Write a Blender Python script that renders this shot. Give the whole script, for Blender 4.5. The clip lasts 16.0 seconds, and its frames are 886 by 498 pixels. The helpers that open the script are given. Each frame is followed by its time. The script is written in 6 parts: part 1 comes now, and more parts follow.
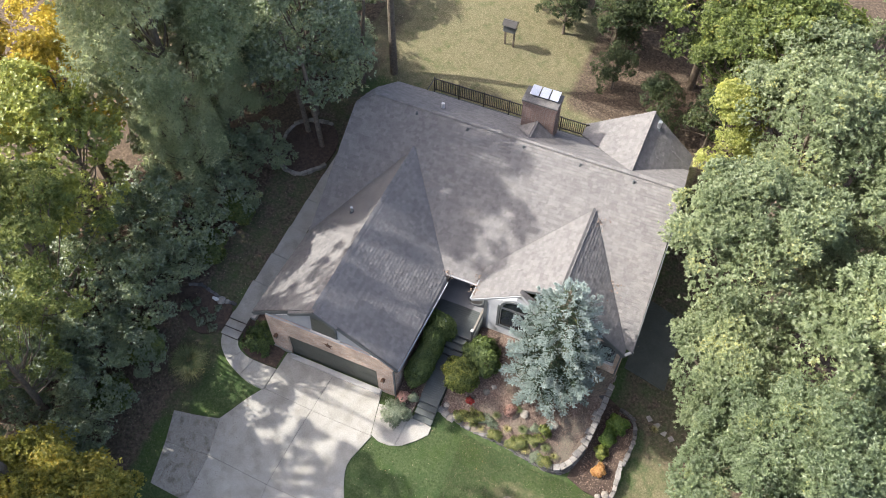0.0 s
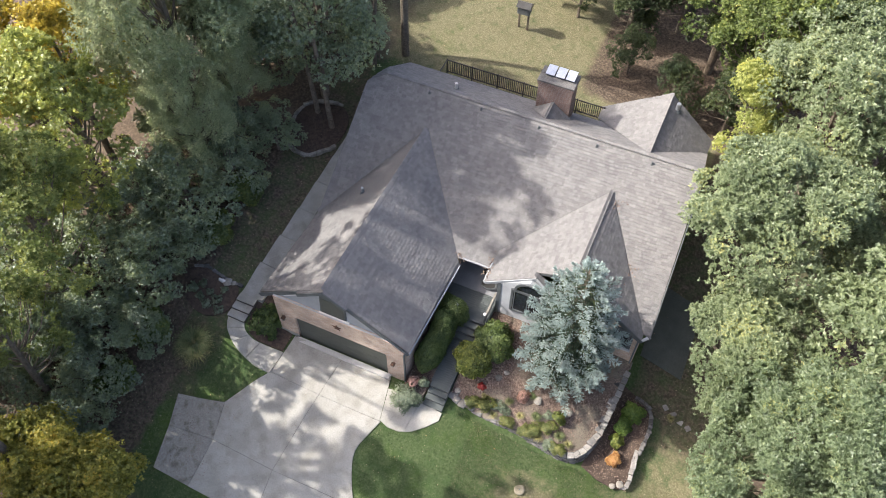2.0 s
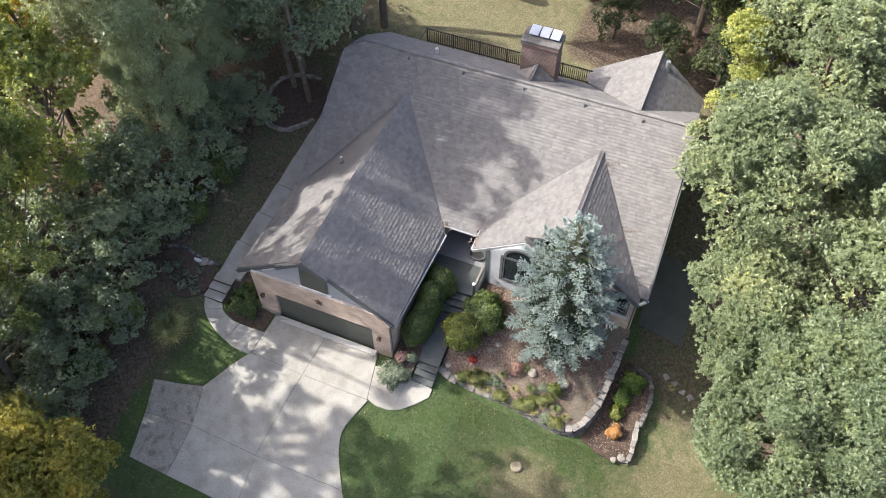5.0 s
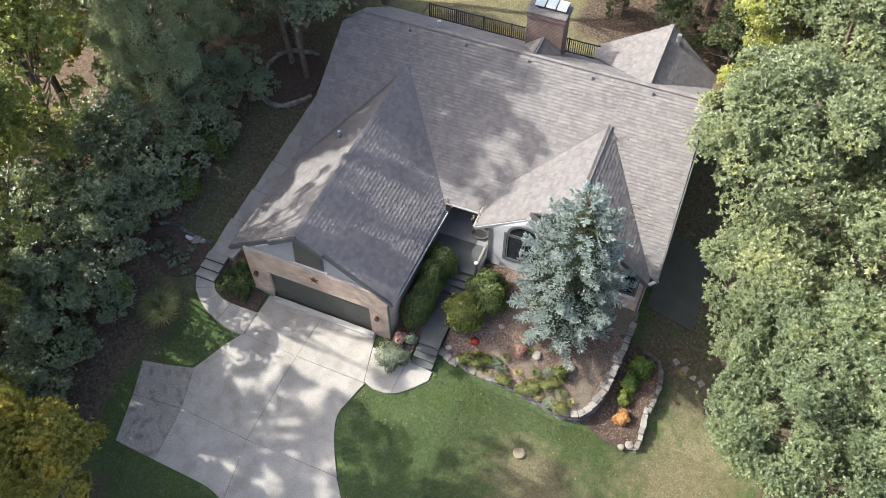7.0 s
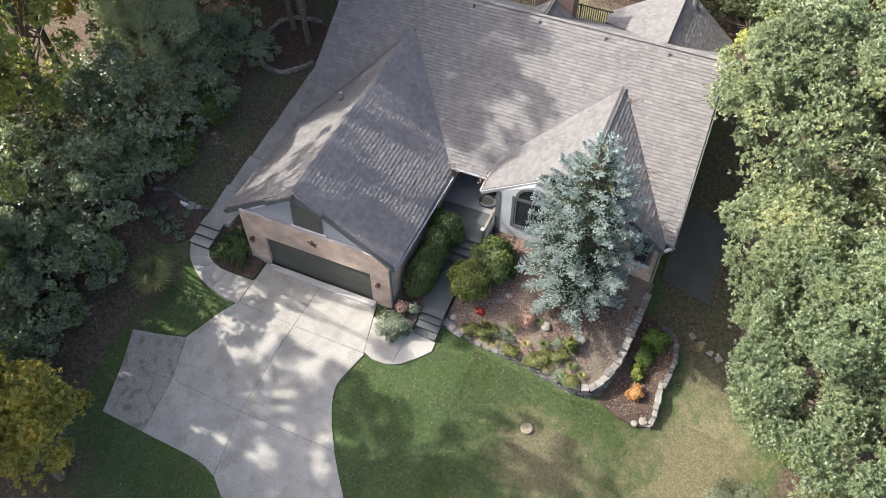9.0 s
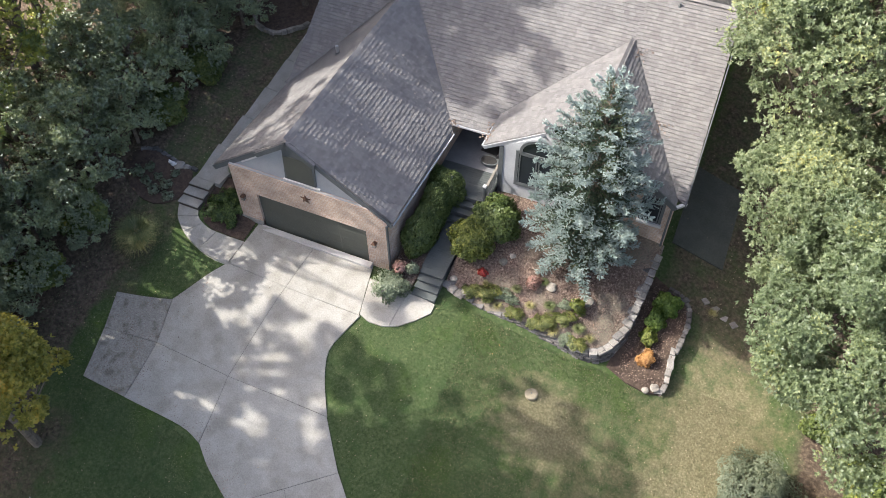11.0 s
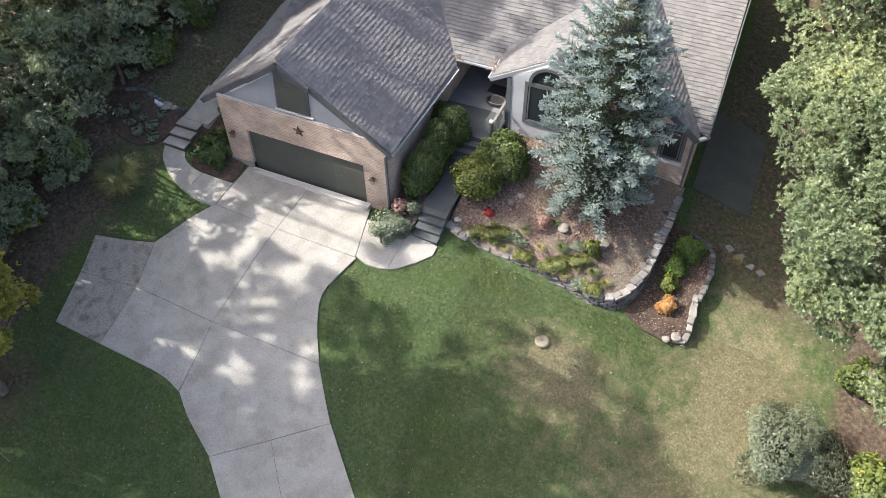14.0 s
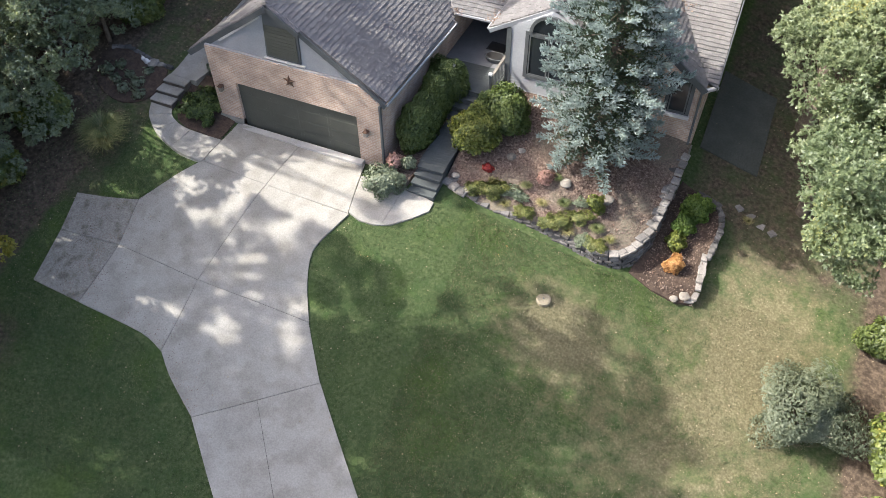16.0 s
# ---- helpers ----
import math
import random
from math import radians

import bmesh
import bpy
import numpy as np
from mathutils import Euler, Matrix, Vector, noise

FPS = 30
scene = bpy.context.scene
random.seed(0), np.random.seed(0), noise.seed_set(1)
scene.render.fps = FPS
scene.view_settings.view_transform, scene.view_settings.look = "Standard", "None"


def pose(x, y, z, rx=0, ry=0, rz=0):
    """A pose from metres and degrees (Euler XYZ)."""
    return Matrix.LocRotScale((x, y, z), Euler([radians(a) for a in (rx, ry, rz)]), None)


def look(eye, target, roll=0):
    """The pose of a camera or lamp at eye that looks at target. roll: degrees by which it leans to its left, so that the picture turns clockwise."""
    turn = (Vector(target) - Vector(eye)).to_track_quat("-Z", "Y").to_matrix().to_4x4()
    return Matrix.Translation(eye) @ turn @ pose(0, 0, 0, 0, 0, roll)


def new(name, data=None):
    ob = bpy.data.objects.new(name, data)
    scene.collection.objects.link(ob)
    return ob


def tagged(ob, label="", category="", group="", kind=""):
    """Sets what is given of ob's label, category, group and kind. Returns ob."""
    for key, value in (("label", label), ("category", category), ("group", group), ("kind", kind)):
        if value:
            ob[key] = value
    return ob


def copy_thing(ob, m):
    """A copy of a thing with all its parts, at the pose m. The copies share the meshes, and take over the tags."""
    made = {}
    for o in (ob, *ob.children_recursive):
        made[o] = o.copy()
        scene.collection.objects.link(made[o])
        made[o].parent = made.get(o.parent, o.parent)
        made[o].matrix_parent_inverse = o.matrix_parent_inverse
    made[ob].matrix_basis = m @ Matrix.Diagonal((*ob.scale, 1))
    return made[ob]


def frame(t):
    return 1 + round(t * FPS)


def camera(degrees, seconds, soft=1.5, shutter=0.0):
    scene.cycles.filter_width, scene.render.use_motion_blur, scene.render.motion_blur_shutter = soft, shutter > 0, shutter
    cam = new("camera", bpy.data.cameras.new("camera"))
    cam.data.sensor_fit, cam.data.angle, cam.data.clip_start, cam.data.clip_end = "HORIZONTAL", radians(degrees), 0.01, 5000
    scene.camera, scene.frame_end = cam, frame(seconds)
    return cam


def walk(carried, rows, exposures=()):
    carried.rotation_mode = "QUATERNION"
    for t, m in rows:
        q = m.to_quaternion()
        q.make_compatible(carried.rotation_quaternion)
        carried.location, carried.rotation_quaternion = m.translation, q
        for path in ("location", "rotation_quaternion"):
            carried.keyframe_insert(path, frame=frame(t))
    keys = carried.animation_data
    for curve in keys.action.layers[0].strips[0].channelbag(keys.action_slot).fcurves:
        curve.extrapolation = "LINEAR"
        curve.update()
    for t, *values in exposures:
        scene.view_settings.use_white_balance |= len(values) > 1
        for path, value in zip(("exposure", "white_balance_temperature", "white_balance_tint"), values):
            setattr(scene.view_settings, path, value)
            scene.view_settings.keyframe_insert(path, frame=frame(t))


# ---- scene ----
cam = camera(58.4, 16.0, soft=0.88)
PATH = [
    (0, (11.832, -14.263, 36.055), (11.381, -13.202, 34.421), 0.5),
    (0.5, (11.773, -14.28, 35.788), (11.319, -13.221, 34.153), 0.4),
    (1, (11.69, -14.488, 35.395), (11.23, -13.428, 33.763), 0.4),
    (1.5, (11.632, -14.579, 35.047), (11.171, -13.519, 33.415), 0.5),
    (2, (11.565, -14.698, 34.641), (11.103, -13.634, 33.012), 0.7),
    (2.5, (11.677, -14.781, 34.259), (11.208, -13.717, 32.632), 0.3),
    (3, (11.932, -14.749, 33.846), (11.476, -13.678, 32.22), -0.2),
    (3.5, (12.02, -14.821, 33.429), (11.568, -13.745, 31.805), -0.3),
    (4, (12.06, -14.937, 33.008), (11.607, -13.855, 31.388), -0.4),
    (6.5, (12.186, -15.125, 30.715), (11.728, -14.029, 29.106), -0.6),
    (7, (12.235, -15.146, 30.218), (11.769, -14.049, 28.611), -0.5),
    (7.5, (12.243, -15.269, 29.631), (11.772, -14.167, 28.029), -0.3),
    (8, (12.325, -15.374, 29.071), (11.847, -14.271, 27.473), -0.4),
    (8.5, (12.467, -15.571, 28.39), (11.98, -14.46, 26.799), -0.6),
    (9, (12.52, -15.745, 27.735), (12.03, -14.629, 26.15), -0.6),
    (11.5, (13.003, -16.699, 24.288), (12.49, -15.543, 22.738), -0.6),
    (12, (13.088, -16.844, 23.625), (12.57, -15.681, 22.083), -0.7),
    (12.5, (13.16, -16.965, 23.008), (12.634, -15.797, 21.472), -0.8),
    (13, (13.208, -17.132, 22.381), (12.677, -15.957, 20.852), -0.8),
    (13.5, (13.226, -17.399, 21.72), (12.695, -16.211, 20.201), -0.6),
    (14, (13.358, -17.551, 21.07), (12.818, -16.354, 19.562), -0.7),
    (14.5, (13.469, -17.683, 20.466), (12.924, -16.478, 18.966), -0.7),
    (15, (13.598, -17.875, 19.862), (13.045, -16.661, 18.372), -0.8),
    (15.5, (13.736, -17.994, 19.256), (13.178, -16.775, 17.772), -0.9),
    (16, (13.75, -18.161, 18.713), (13.196, -16.935, 17.234), -0.6),
]
walk(cam, [(t, look(eye, target, roll)) for t, eye, target, roll in PATH], exposures=((0, 1.4, 6850, 13), (9, 1.38, 6850, 13), (16, 1.51, 6850, 13)))

# ---- light ----
SUN_ELEV, SUN_AZ = radians(44), radians(196)      # the way to the sun, turned from +x
to_sun = Vector((math.cos(SUN_ELEV) * math.cos(SUN_AZ), math.cos(SUN_ELEV) * math.sin(SUN_AZ), math.sin(SUN_ELEV)))
world = bpy.data.worlds.new("sky_world")
scene.world = world
world.use_nodes = True
wn = world.node_tree
sky = wn.nodes.new("ShaderNodeTexSky")
sky.sky_type, sky.sun_disc = "NISHITA", False
sky.sun_elevation, sky.sun_rotation = SUN_ELEV, radians(90) - SUN_AZ
sky.air_density, sky.dust_density, sky.ozone_density = 0.8, 4.0, 0.6
bg = wn.nodes["Background"]
bg.inputs["Strength"].default_value = 0.19
wn.links.new(sky.outputs[0], bg.inputs["Color"])
sun = new("sun", bpy.data.lights.new("sun", "SUN"))
sun.data.energy, sun.data.angle, sun.data.color = 3.7, radians(0.55), (1.0, 0.99, 0.935)
sun.matrix_world = look(to_sun * 60, (0, 0, 0))


# ---- materials ----
def material(name, colours, scale=3.0, rough=0.85, bump=0.2, fine=60.0, metal=0.0, island=0.0, obj=0.0, stain=None, stain_scale=0.5, detail=6.0, grain=0.28):
    """Noise over two scales between colours, with relief; island and obj: spread of value from piece to piece."""
    m = bpy.data.materials.new(name)
    m.use_nodes = True
    t = m.node_tree
    n, l = t.nodes, t.links
    b = n["Principled BSDF"]
    b.inputs["Roughness"].default_value, b.inputs["Metallic"].default_value = rough, metal
    b.inputs["Specular IOR Level"].default_value = 0.3
    geo = n.new("ShaderNodeNewGeometry")
    big = n.new("ShaderNodeTexNoise")
    big.inputs["Scale"].default_value, big.inputs["Detail"].default_value, big.inputs["Roughness"].default_value = scale, detail, 0.65
    l.new(geo.outputs["Position"], big.inputs["Vector"])
    ramp = n.new("ShaderNodeValToRGB")
    els = ramp.color_ramp.elements
    lo, hi = 0.3, 0.7
    for i, c in enumerate(colours):
        p = lo + (hi - lo) * i / max(1, len(colours) - 1)
        e = els[i] if i < 2 else els.new(p)
        e.position, e.color = p, (*c, 1)
    l.new(big.outputs["Fac"], ramp.inputs["Fac"])
    col = ramp.outputs["Color"]
    small = n.new("ShaderNodeTexNoise")
    small.inputs["Scale"].default_value, small.inputs["Detail"].default_value = fine, 4.0
    l.new(geo.outputs["Position"], small.inputs["Vector"])
    mm = n.new("ShaderNodeMapRange")
    mm.inputs["To Min"].default_value, mm.inputs["To Max"].default_value = 1 - grain, 1 + grain
    mm.inputs["From Min"].default_value, mm.inputs["From Max"].default_value = 0.25, 0.75
    l.new(small.outputs["Fac"], mm.inputs["Value"])
    fac = mm.outputs["Result"]
    for spread, node, out in ((island, "ShaderNodeNewGeometry", "Random Per Island"), (obj, "ShaderNodeObjectInfo", "Random")):
        if spread:
            r = geo if node == "ShaderNodeNewGeometry" else n.new(node)
            q = n.new("ShaderNodeMapRange")
            q.inputs["To Min"].default_value, q.inputs["To Max"].default_value = 1 - spread, 1 + spread
            l.new(r.outputs[out], q.inputs["Value"])
            k = n.new("ShaderNodeMath")
            k.operation = "MULTIPLY"
            l.new(fac, k.inputs[0])
            l.new(q.outputs["Result"], k.inputs[1])
            fac = k.outputs[0]
    if stain:
        sn = n.new("ShaderNodeTexNoise")
        sn.inputs["Scale"].default_value, sn.inputs["Detail"].default_value = stain_scale, 8.0
        l.new(geo.outputs["Position"], sn.inputs["Vector"])
        sr = n.new("ShaderNodeMapRange")
        sr.inputs["From Min"].default_value, sr.inputs["From Max"].default_value = 0.48, 0.68
        l.new(sn.outputs["Fac"], sr.inputs["Value"])
        mx = n.new("ShaderNodeMix")
        mx.data_type = "RGBA"
        l.new(sr.outputs["Result"], mx.inputs["Factor"])
        l.new(col, mx.inputs["A"])
        mx.inputs["B"].default_value = (*stain, 1)
        col = mx.outputs["Result"]
    mul = n.new("ShaderNodeVectorMath")
    mul.operation = "SCALE"
    l.new(col, mul.inputs[0])
    l.new(fac, mul.inputs["Scale"])
    l.new(mul.outputs["Vector"], b.inputs["Base Color"])
    if bump:
        bp = n.new("ShaderNodeBump")
        bp.inputs["Strength"].default_value, bp.inputs["Distance"].default_value = bump, 0.02
        l.new(small.outputs["Fac"], bp.inputs["Height"])
        l.new(bp.outputs["Normal"], b.inputs["Normal"])
    return m


def brick_material(name, c1, c2, mortar):
    m = bpy.data.materials.new(name)
    m.use_nodes = True
    t = m.node_tree
    n, l = t.nodes, t.links
    b = n["Principled BSDF"]
    b.inputs["Roughness"].default_value = 0.9
    geo = n.new("ShaderNodeNewGeometry")
    sep = n.new("ShaderNodeSeparateXYZ")
    l.new(geo.outputs["Position"], sep.inputs[0])
    add = n.new("ShaderNodeMath")
    l.new(sep.outputs["X"], add.inputs[0])
    l.new(sep.outputs["Y"], add.inputs[1])
    com = n.new("ShaderNodeCombineXYZ")
    l.new(add.outputs[0], com.inputs["X"])
    l.new(sep.outputs["Z"], com.inputs["Y"])
    br = n.new("ShaderNodeTexBrick")
    br.inputs["Scale"].default_value = 1.0
    br.inputs["Brick Width"].default_value, br.inputs["Row Height"].default_value = 0.21, 0.075
    br.inputs["Mortar Size"].default_value, br.inputs["Bias"].default_value = 0.008, 0.0
    br.inputs["Color1"].default_value, br.inputs["Color2"].default_value, br.inputs["Mortar"].default_value = (*c1, 1), (*c2, 1), (*mortar, 1)
    l.new(com.outputs[0], br.inputs["Vector"])
    ns = n.new("ShaderNodeTexNoise")
    ns.inputs["Scale"].default_value, ns.inputs["Detail"].default_value = 1.3, 8.0
    l.new(geo.outputs["Position"], ns.inputs["Vector"])
    mr = n.new("ShaderNodeMapRange")
    mr.inputs["From Min"].default_value, mr.inputs["From Max"].default_value = 0.3, 0.7
    mr.inputs["To Min"].default_value, mr.inputs["To Max"].default_value = 0.75, 1.25
    l.new(ns.outputs["Fac"], mr.inputs["Value"])
    mul = n.new("ShaderNodeVectorMath")
    mul.operation = "SCALE"
    l.new(br.outputs["Color"], mul.inputs[0])
    l.new(mr.outputs["Result"], mul.inputs["Scale"])
    l.new(mul.outputs["Vector"], b.inputs["Base Color"])
    bp = n.new("ShaderNodeBump")
    bp.invert = True
    bp.inputs["Strength"].default_value, bp.inputs["Distance"].default_value = 0.7, 0.008
    l.new(br.outputs["Fac"], bp.inputs["Height"])
    l.new(bp.outputs["Normal"], b.inputs["Normal"])
    return m


def leaf_material(name, c1, c2, c3=None, through_light=0.3, gloss=0.025, drift=0.8):
    """Leaf colours from island to island, with drifts over the crown and light through the blade."""
    m = bpy.data.materials.new(name)
    m.use_nodes = True
    t = m.node_tree
    n, l = t.nodes, t.links
    n.remove(n["Principled BSDF"])
    geo = n.new("ShaderNodeNewGeometry")
    ramp = n.new("ShaderNodeValToRGB")
    els = ramp.color_ramp.elements
    els[0].position, els[0].color = 0.25, (*c1, 1)
    els[1].position, els[1].color = 0.75, (*c2, 1)
    if c3:
        e = els.new(0.97)
        e.color = (*c3, 1)
    ns = n.new("ShaderNodeTexNoise")
    ns.inputs["Scale"].default_value, ns.inputs["Detail"].default_value = drift, 3.0
    l.new(geo.outputs["Position"], ns.inputs["Vector"])
    mix = n.new("ShaderNodeMath")
    mix.operation = "MULTIPLY_ADD"
    mix.inputs[1].default_value = 0.45
    l.new(geo.outputs["Random Per Island"], mix.inputs[0])
    k = n.new("ShaderNodeMath")
    k.operation = "MULTIPLY_ADD"
    k.inputs[1].default_value, k.inputs[2].default_value = 1.3, -0.37
    l.new(ns.outputs["Fac"], k.inputs[0])
    l.new(k.outputs[0], mix.inputs[2])
    l.new(mix.outputs[0], ramp.inputs["Fac"])
    df, tr, gl = n.new("ShaderNodeBsdfDiffuse"), n.new("ShaderNodeBsdfTranslucent"), n.new("ShaderNodeBsdfGlossy")
    gl.inputs["Roughness"].default_value = 0.5
    gl.inputs["Color"].default_value = (0.8, 0.85, 0.9, 1)
    m1, m2 = n.new("ShaderNodeMixShader"), n.new("ShaderNodeMixShader")
    m1.inputs[0].default_value, m2.inputs[0].default_value = through_light, gloss
    l.new(ramp.outputs["Color"], df.inputs["Color"])
    l.new(ramp.outputs["Color"], tr.inputs["Color"])
    l.new(df.outputs[0], m1.inputs[1])
    l.new(tr.outputs[0], m1.inputs[2])
    l.new(m1.outputs[0], m2.inputs[1])
    l.new(gl.outputs[0], m2.inputs[2])
    l.new(m2.outputs[0], n["Material Output"].inputs["Surface"])
    return m


def glass_material(name):
    m = bpy.data.materials.new(name)
    m.use_nodes = True
    b = m.node_tree.nodes["Principled BSDF"]
    b.inputs["Base Color"].default_value, b.inputs["Roughness"].default_value = (0.02, 0.025, 0.03, 1), 0.05
    b.inputs["Specular IOR Level"].default_value = 0.6
    return m


SHINGLE = material("weathered grey asphalt shingle", [(0.130, 0.128, 0.128), (0.146, 0.143, 0.142), (0.162, 0.158, 0.155)], scale=1.6, rough=0.95, bump=0.6, fine=40, island=0.14)
SHINGLE_PIECE = material("weathered grey single shingle", [(0.130, 0.128, 0.128), (0.146, 0.143, 0.142), (0.162, 0.158, 0.155)], scale=1.6, rough=0.95, bump=0.6, fine=40, obj=0.14)
CONCRETE = material("broom-finished concrete", [(0.235, 0.228, 0.206), (0.315, 0.308, 0.282)], scale=1.0, rough=0.9, bump=0.25, fine=20, stain=(0.218, 0.209, 0.186), stain_scale=1.4, grain=0.17)
CONCRETE_DIRTY = material("concrete dark with grit and leaf stains", [(0.185, 0.176, 0.155), (0.28, 0.272, 0.246)], scale=2.6, rough=0.95, bump=0.3, fine=18, stain=(0.13, 0.12, 0.098), stain_scale=2.6, grain=0.3)
# sunlight on the garage sill is put into this paler concrete
SILLSTONE = material("smooth concrete paled for sunlight", [(0.33, 0.325, 0.31), (0.42, 0.415, 0.4)], scale=1.5, rough=0.85, bump=0.1, fine=25, grain=0.1)
RISER = material("dark brown-grey concrete", [(0.07, 0.06, 0.05), (0.12, 0.105, 0.09)], scale=4, rough=0.95, bump=0.3)
JOINT = material("dark joint filler", [(0.06, 0.055, 0.05), (0.1, 0.095, 0.085)], scale=4)
DECK = material("grey-green painted boards", [(0.05, 0.06, 0.06), (0.075, 0.086, 0.085)], scale=2.0, rough=0.7, bump=0.1, fine=25, obj=0.04, grain=0.1)
BRICK = brick_material("tan and rose brick", (0.46, 0.345, 0.27), (0.36, 0.25, 0.195), (0.48, 0.44, 0.39))
CHIM_BRICK = brick_material("red-brown chimney brick", (0.205, 0.13, 0.108), (0.15, 0.098, 0.085), (0.24, 0.21, 0.185))
SIDING = material("pale grey lap siding", [(0.26, 0.275, 0.29), (0.33, 0.345, 0.36)], scale=1.0, rough=0.6, bump=0.05, fine=20, grain=0.08)
TRIM = material("dark grey painted trim", [(0.075, 0.085, 0.09), (0.10, 0.11, 0.115)], scale=2.0, rough=0.55, bump=0.05)
WHITE = material("white painted trim", [(0.46, 0.46, 0.455), (0.57, 0.57, 0.56)], scale=2.0, rough=0.5, bump=0.05, grain=0.1)
DOOR = material("dark olive garage door", [(0.065, 0.07, 0.06), (0.085, 0.09, 0.078)], scale=0.8, rough=0.5, bump=0.05)
GLASS = glass_material("dark window glass")
METAL = material("galvanised sheet", [(0.5, 0.52, 0.54), (0.62, 0.64, 0.66)], scale=2, rough=0.35, bump=0.03, metal=0.8)
BLACK = material("black painted metal", [(0.02, 0.02, 0.02), (0.035, 0.035, 0.035)], scale=3, rough=0.5, bump=0.05)
BLOCK = material("dark split retaining block", [(0.075, 0.073, 0.072), (0.15, 0.145, 0.14)], scale=2.5, rough=0.95, bump=0.6, fine=25, obj=0.4)
CAPSTONE = material("pale weathered cap block", [(0.15, 0.143, 0.134), (0.25, 0.24, 0.225)], scale=2.5, rough=0.95, bump=0.6, fine=25, obj=0.25)
ROCK = material("pale field stone", [(0.14, 0.13, 0.112), (0.28, 0.262, 0.232)], scale=3, rough=0.95, bump=0.5, fine=20, obj=0.3)
MULCH = material("brown bark mulch and dry leaves", [(0.04, 0.026, 0.021), (0.10, 0.068, 0.055), (0.165, 0.122, 0.10), (0.30, 0.25, 0.20)], scale=11.0, rough=1.0, bump=0.9, fine=22, stain=(0.17, 0.15, 0.115), stain_scale=0.7)
MULCH_DARK = material("dark brown mulch", [(0.035, 0.025, 0.02), (0.09, 0.065, 0.05)], scale=6.0, rough=1.0, bump=0.9, fine=22)
BARK = material("grey-brown bark", [(0.08, 0.065, 0.05), (0.18, 0.15, 0.118)], scale=5, rough=1.0, bump=0.9, fine=14)
OAK = leaf_material("deep grey-green oak leaf", (0.088, 0.126, 0.06), (0.18, 0.235, 0.117), (0.28, 0.30, 0.10), through_light=0.48, gloss=0.04, drift=0.5)
PALEOAK = leaf_material("pale grey-green oak leaf", (0.125, 0.165, 0.078), (0.235, 0.288, 0.148), (0.39, 0.38, 0.13), through_light=0.45, gloss=0.04, drift=0.5)
OLIVE = leaf_material("olive-green leaf", (0.11, 0.15, 0.04), (0.27, 0.31, 0.095), (0.42, 0.39, 0.09), through_light=0.52)
WILLOW = leaf_material("grey-green willow leaf", (0.25, 0.30, 0.15), (0.46, 0.51, 0.29), (0.54, 0.52, 0.24), through_light=0.58, gloss=0.06)
LIMETREE = leaf_material("yellow-green maple leaf", (0.21, 0.25, 0.055), (0.44, 0.47, 0.115), (0.62, 0.56, 0.12), through_light=0.55, gloss=0.05)
DARKLEAF = leaf_material("dark green leaf", (0.095, 0.145, 0.055), (0.26, 0.32, 0.13), (0.42, 0.41, 0.13), through_light=0.55, gloss=0.12)
GREENLEAF = leaf_material("fresh green leaf", (0.065, 0.096, 0.027), (0.17, 0.215, 0.058), (0.36, 0.31, 0.065), through_light=0.4)
YELLOWLEAF = leaf_material("turning yellow leaf", (0.33, 0.27, 0.04), (0.58, 0.46, 0.07), (0.66, 0.45, 0.07), through_light=0.52)
# woodland shade is put into these very dark leaf colours
SHADELEAF = leaf_material("understorey leaf darkened for shade", (0.022, 0.038, 0.013), (0.065, 0.085, 0.03), (0.13, 0.13, 0.045))
GOLDLEAF = leaf_material("olive-gold autumn leaf", (0.19, 0.205, 0.04), (0.43, 0.37, 0.07), (0.58, 0.39, 0.06), through_light=0.5)
SPRUCELEAF = leaf_material("blue spruce needle", (0.19, 0.25, 0.23), (0.35, 0.43, 0.41), (0.46, 0.53, 0.51), through_light=0.12, drift=1.2)
# older, duller needles, with the shade of the crown's gaps in their colour
OLDNEEDLE = leaf_material("old green spruce needle, darkened as inner shade", (0.03, 0.05, 0.032), (0.08, 0.115, 0.07), (0.2, 0.225, 0.08), through_light=0.1, drift=0.8)
HEDGELEAF = leaf_material("yew hedge leaf", (0.048, 0.078, 0.022), (0.115, 0.155, 0.042), drift=2.0)
LIMELEAF = leaf_material("yellow-green shrub leaf", (0.06, 0.085, 0.018), (0.165, 0.19, 0.038), (0.27, 0.265, 0.055), drift=2.5)
ORANGELEAF = leaf_material("orange autumn shrub leaf", (0.30, 0.14, 0.05), (0.5, 0.30, 0.12), drift=3.0)
SAGELEAF = leaf_material("grey sage leaf", (0.10, 0.13, 0.08), (0.2, 0.235, 0.16))
PALESAGE = leaf_material("pale silvery sage leaf", (0.095, 0.12, 0.075), (0.18, 0.21, 0.14), through_light=0.45)
REDLEAF = leaf_material("red flower", (0.22, 0.03, 0.03), (0.5, 0.07, 0.05))
DULLGREEN = leaf_material("dull yellow-green leaf", (0.07, 0.09, 0.025), (0.19, 0.205, 0.065), (0.3, 0.28, 0.1), drift=3.0)
BEDLITTER = leaf_material("brown leaf on the mulch", (0.085, 0.058, 0.046), (0.235, 0.18, 0.145), (0.3, 0.16, 0.1), through_light=0.1)
PINKLEAF = leaf_material("dusty pink flower", (0.22, 0.13, 0.10), (0.42, 0.26, 0.22))
STRAW = leaf_material("straw grass blade", (0.16, 0.17, 0.06), (0.36, 0.32, 0.15), through_light=0.2)
BLADE = leaf_material("lawn grass blade", (0.045, 0.064, 0.026), (0.105, 0.125, 0.055), (0.2, 0.18, 0.095), through_light=0.25, gloss=0.03)
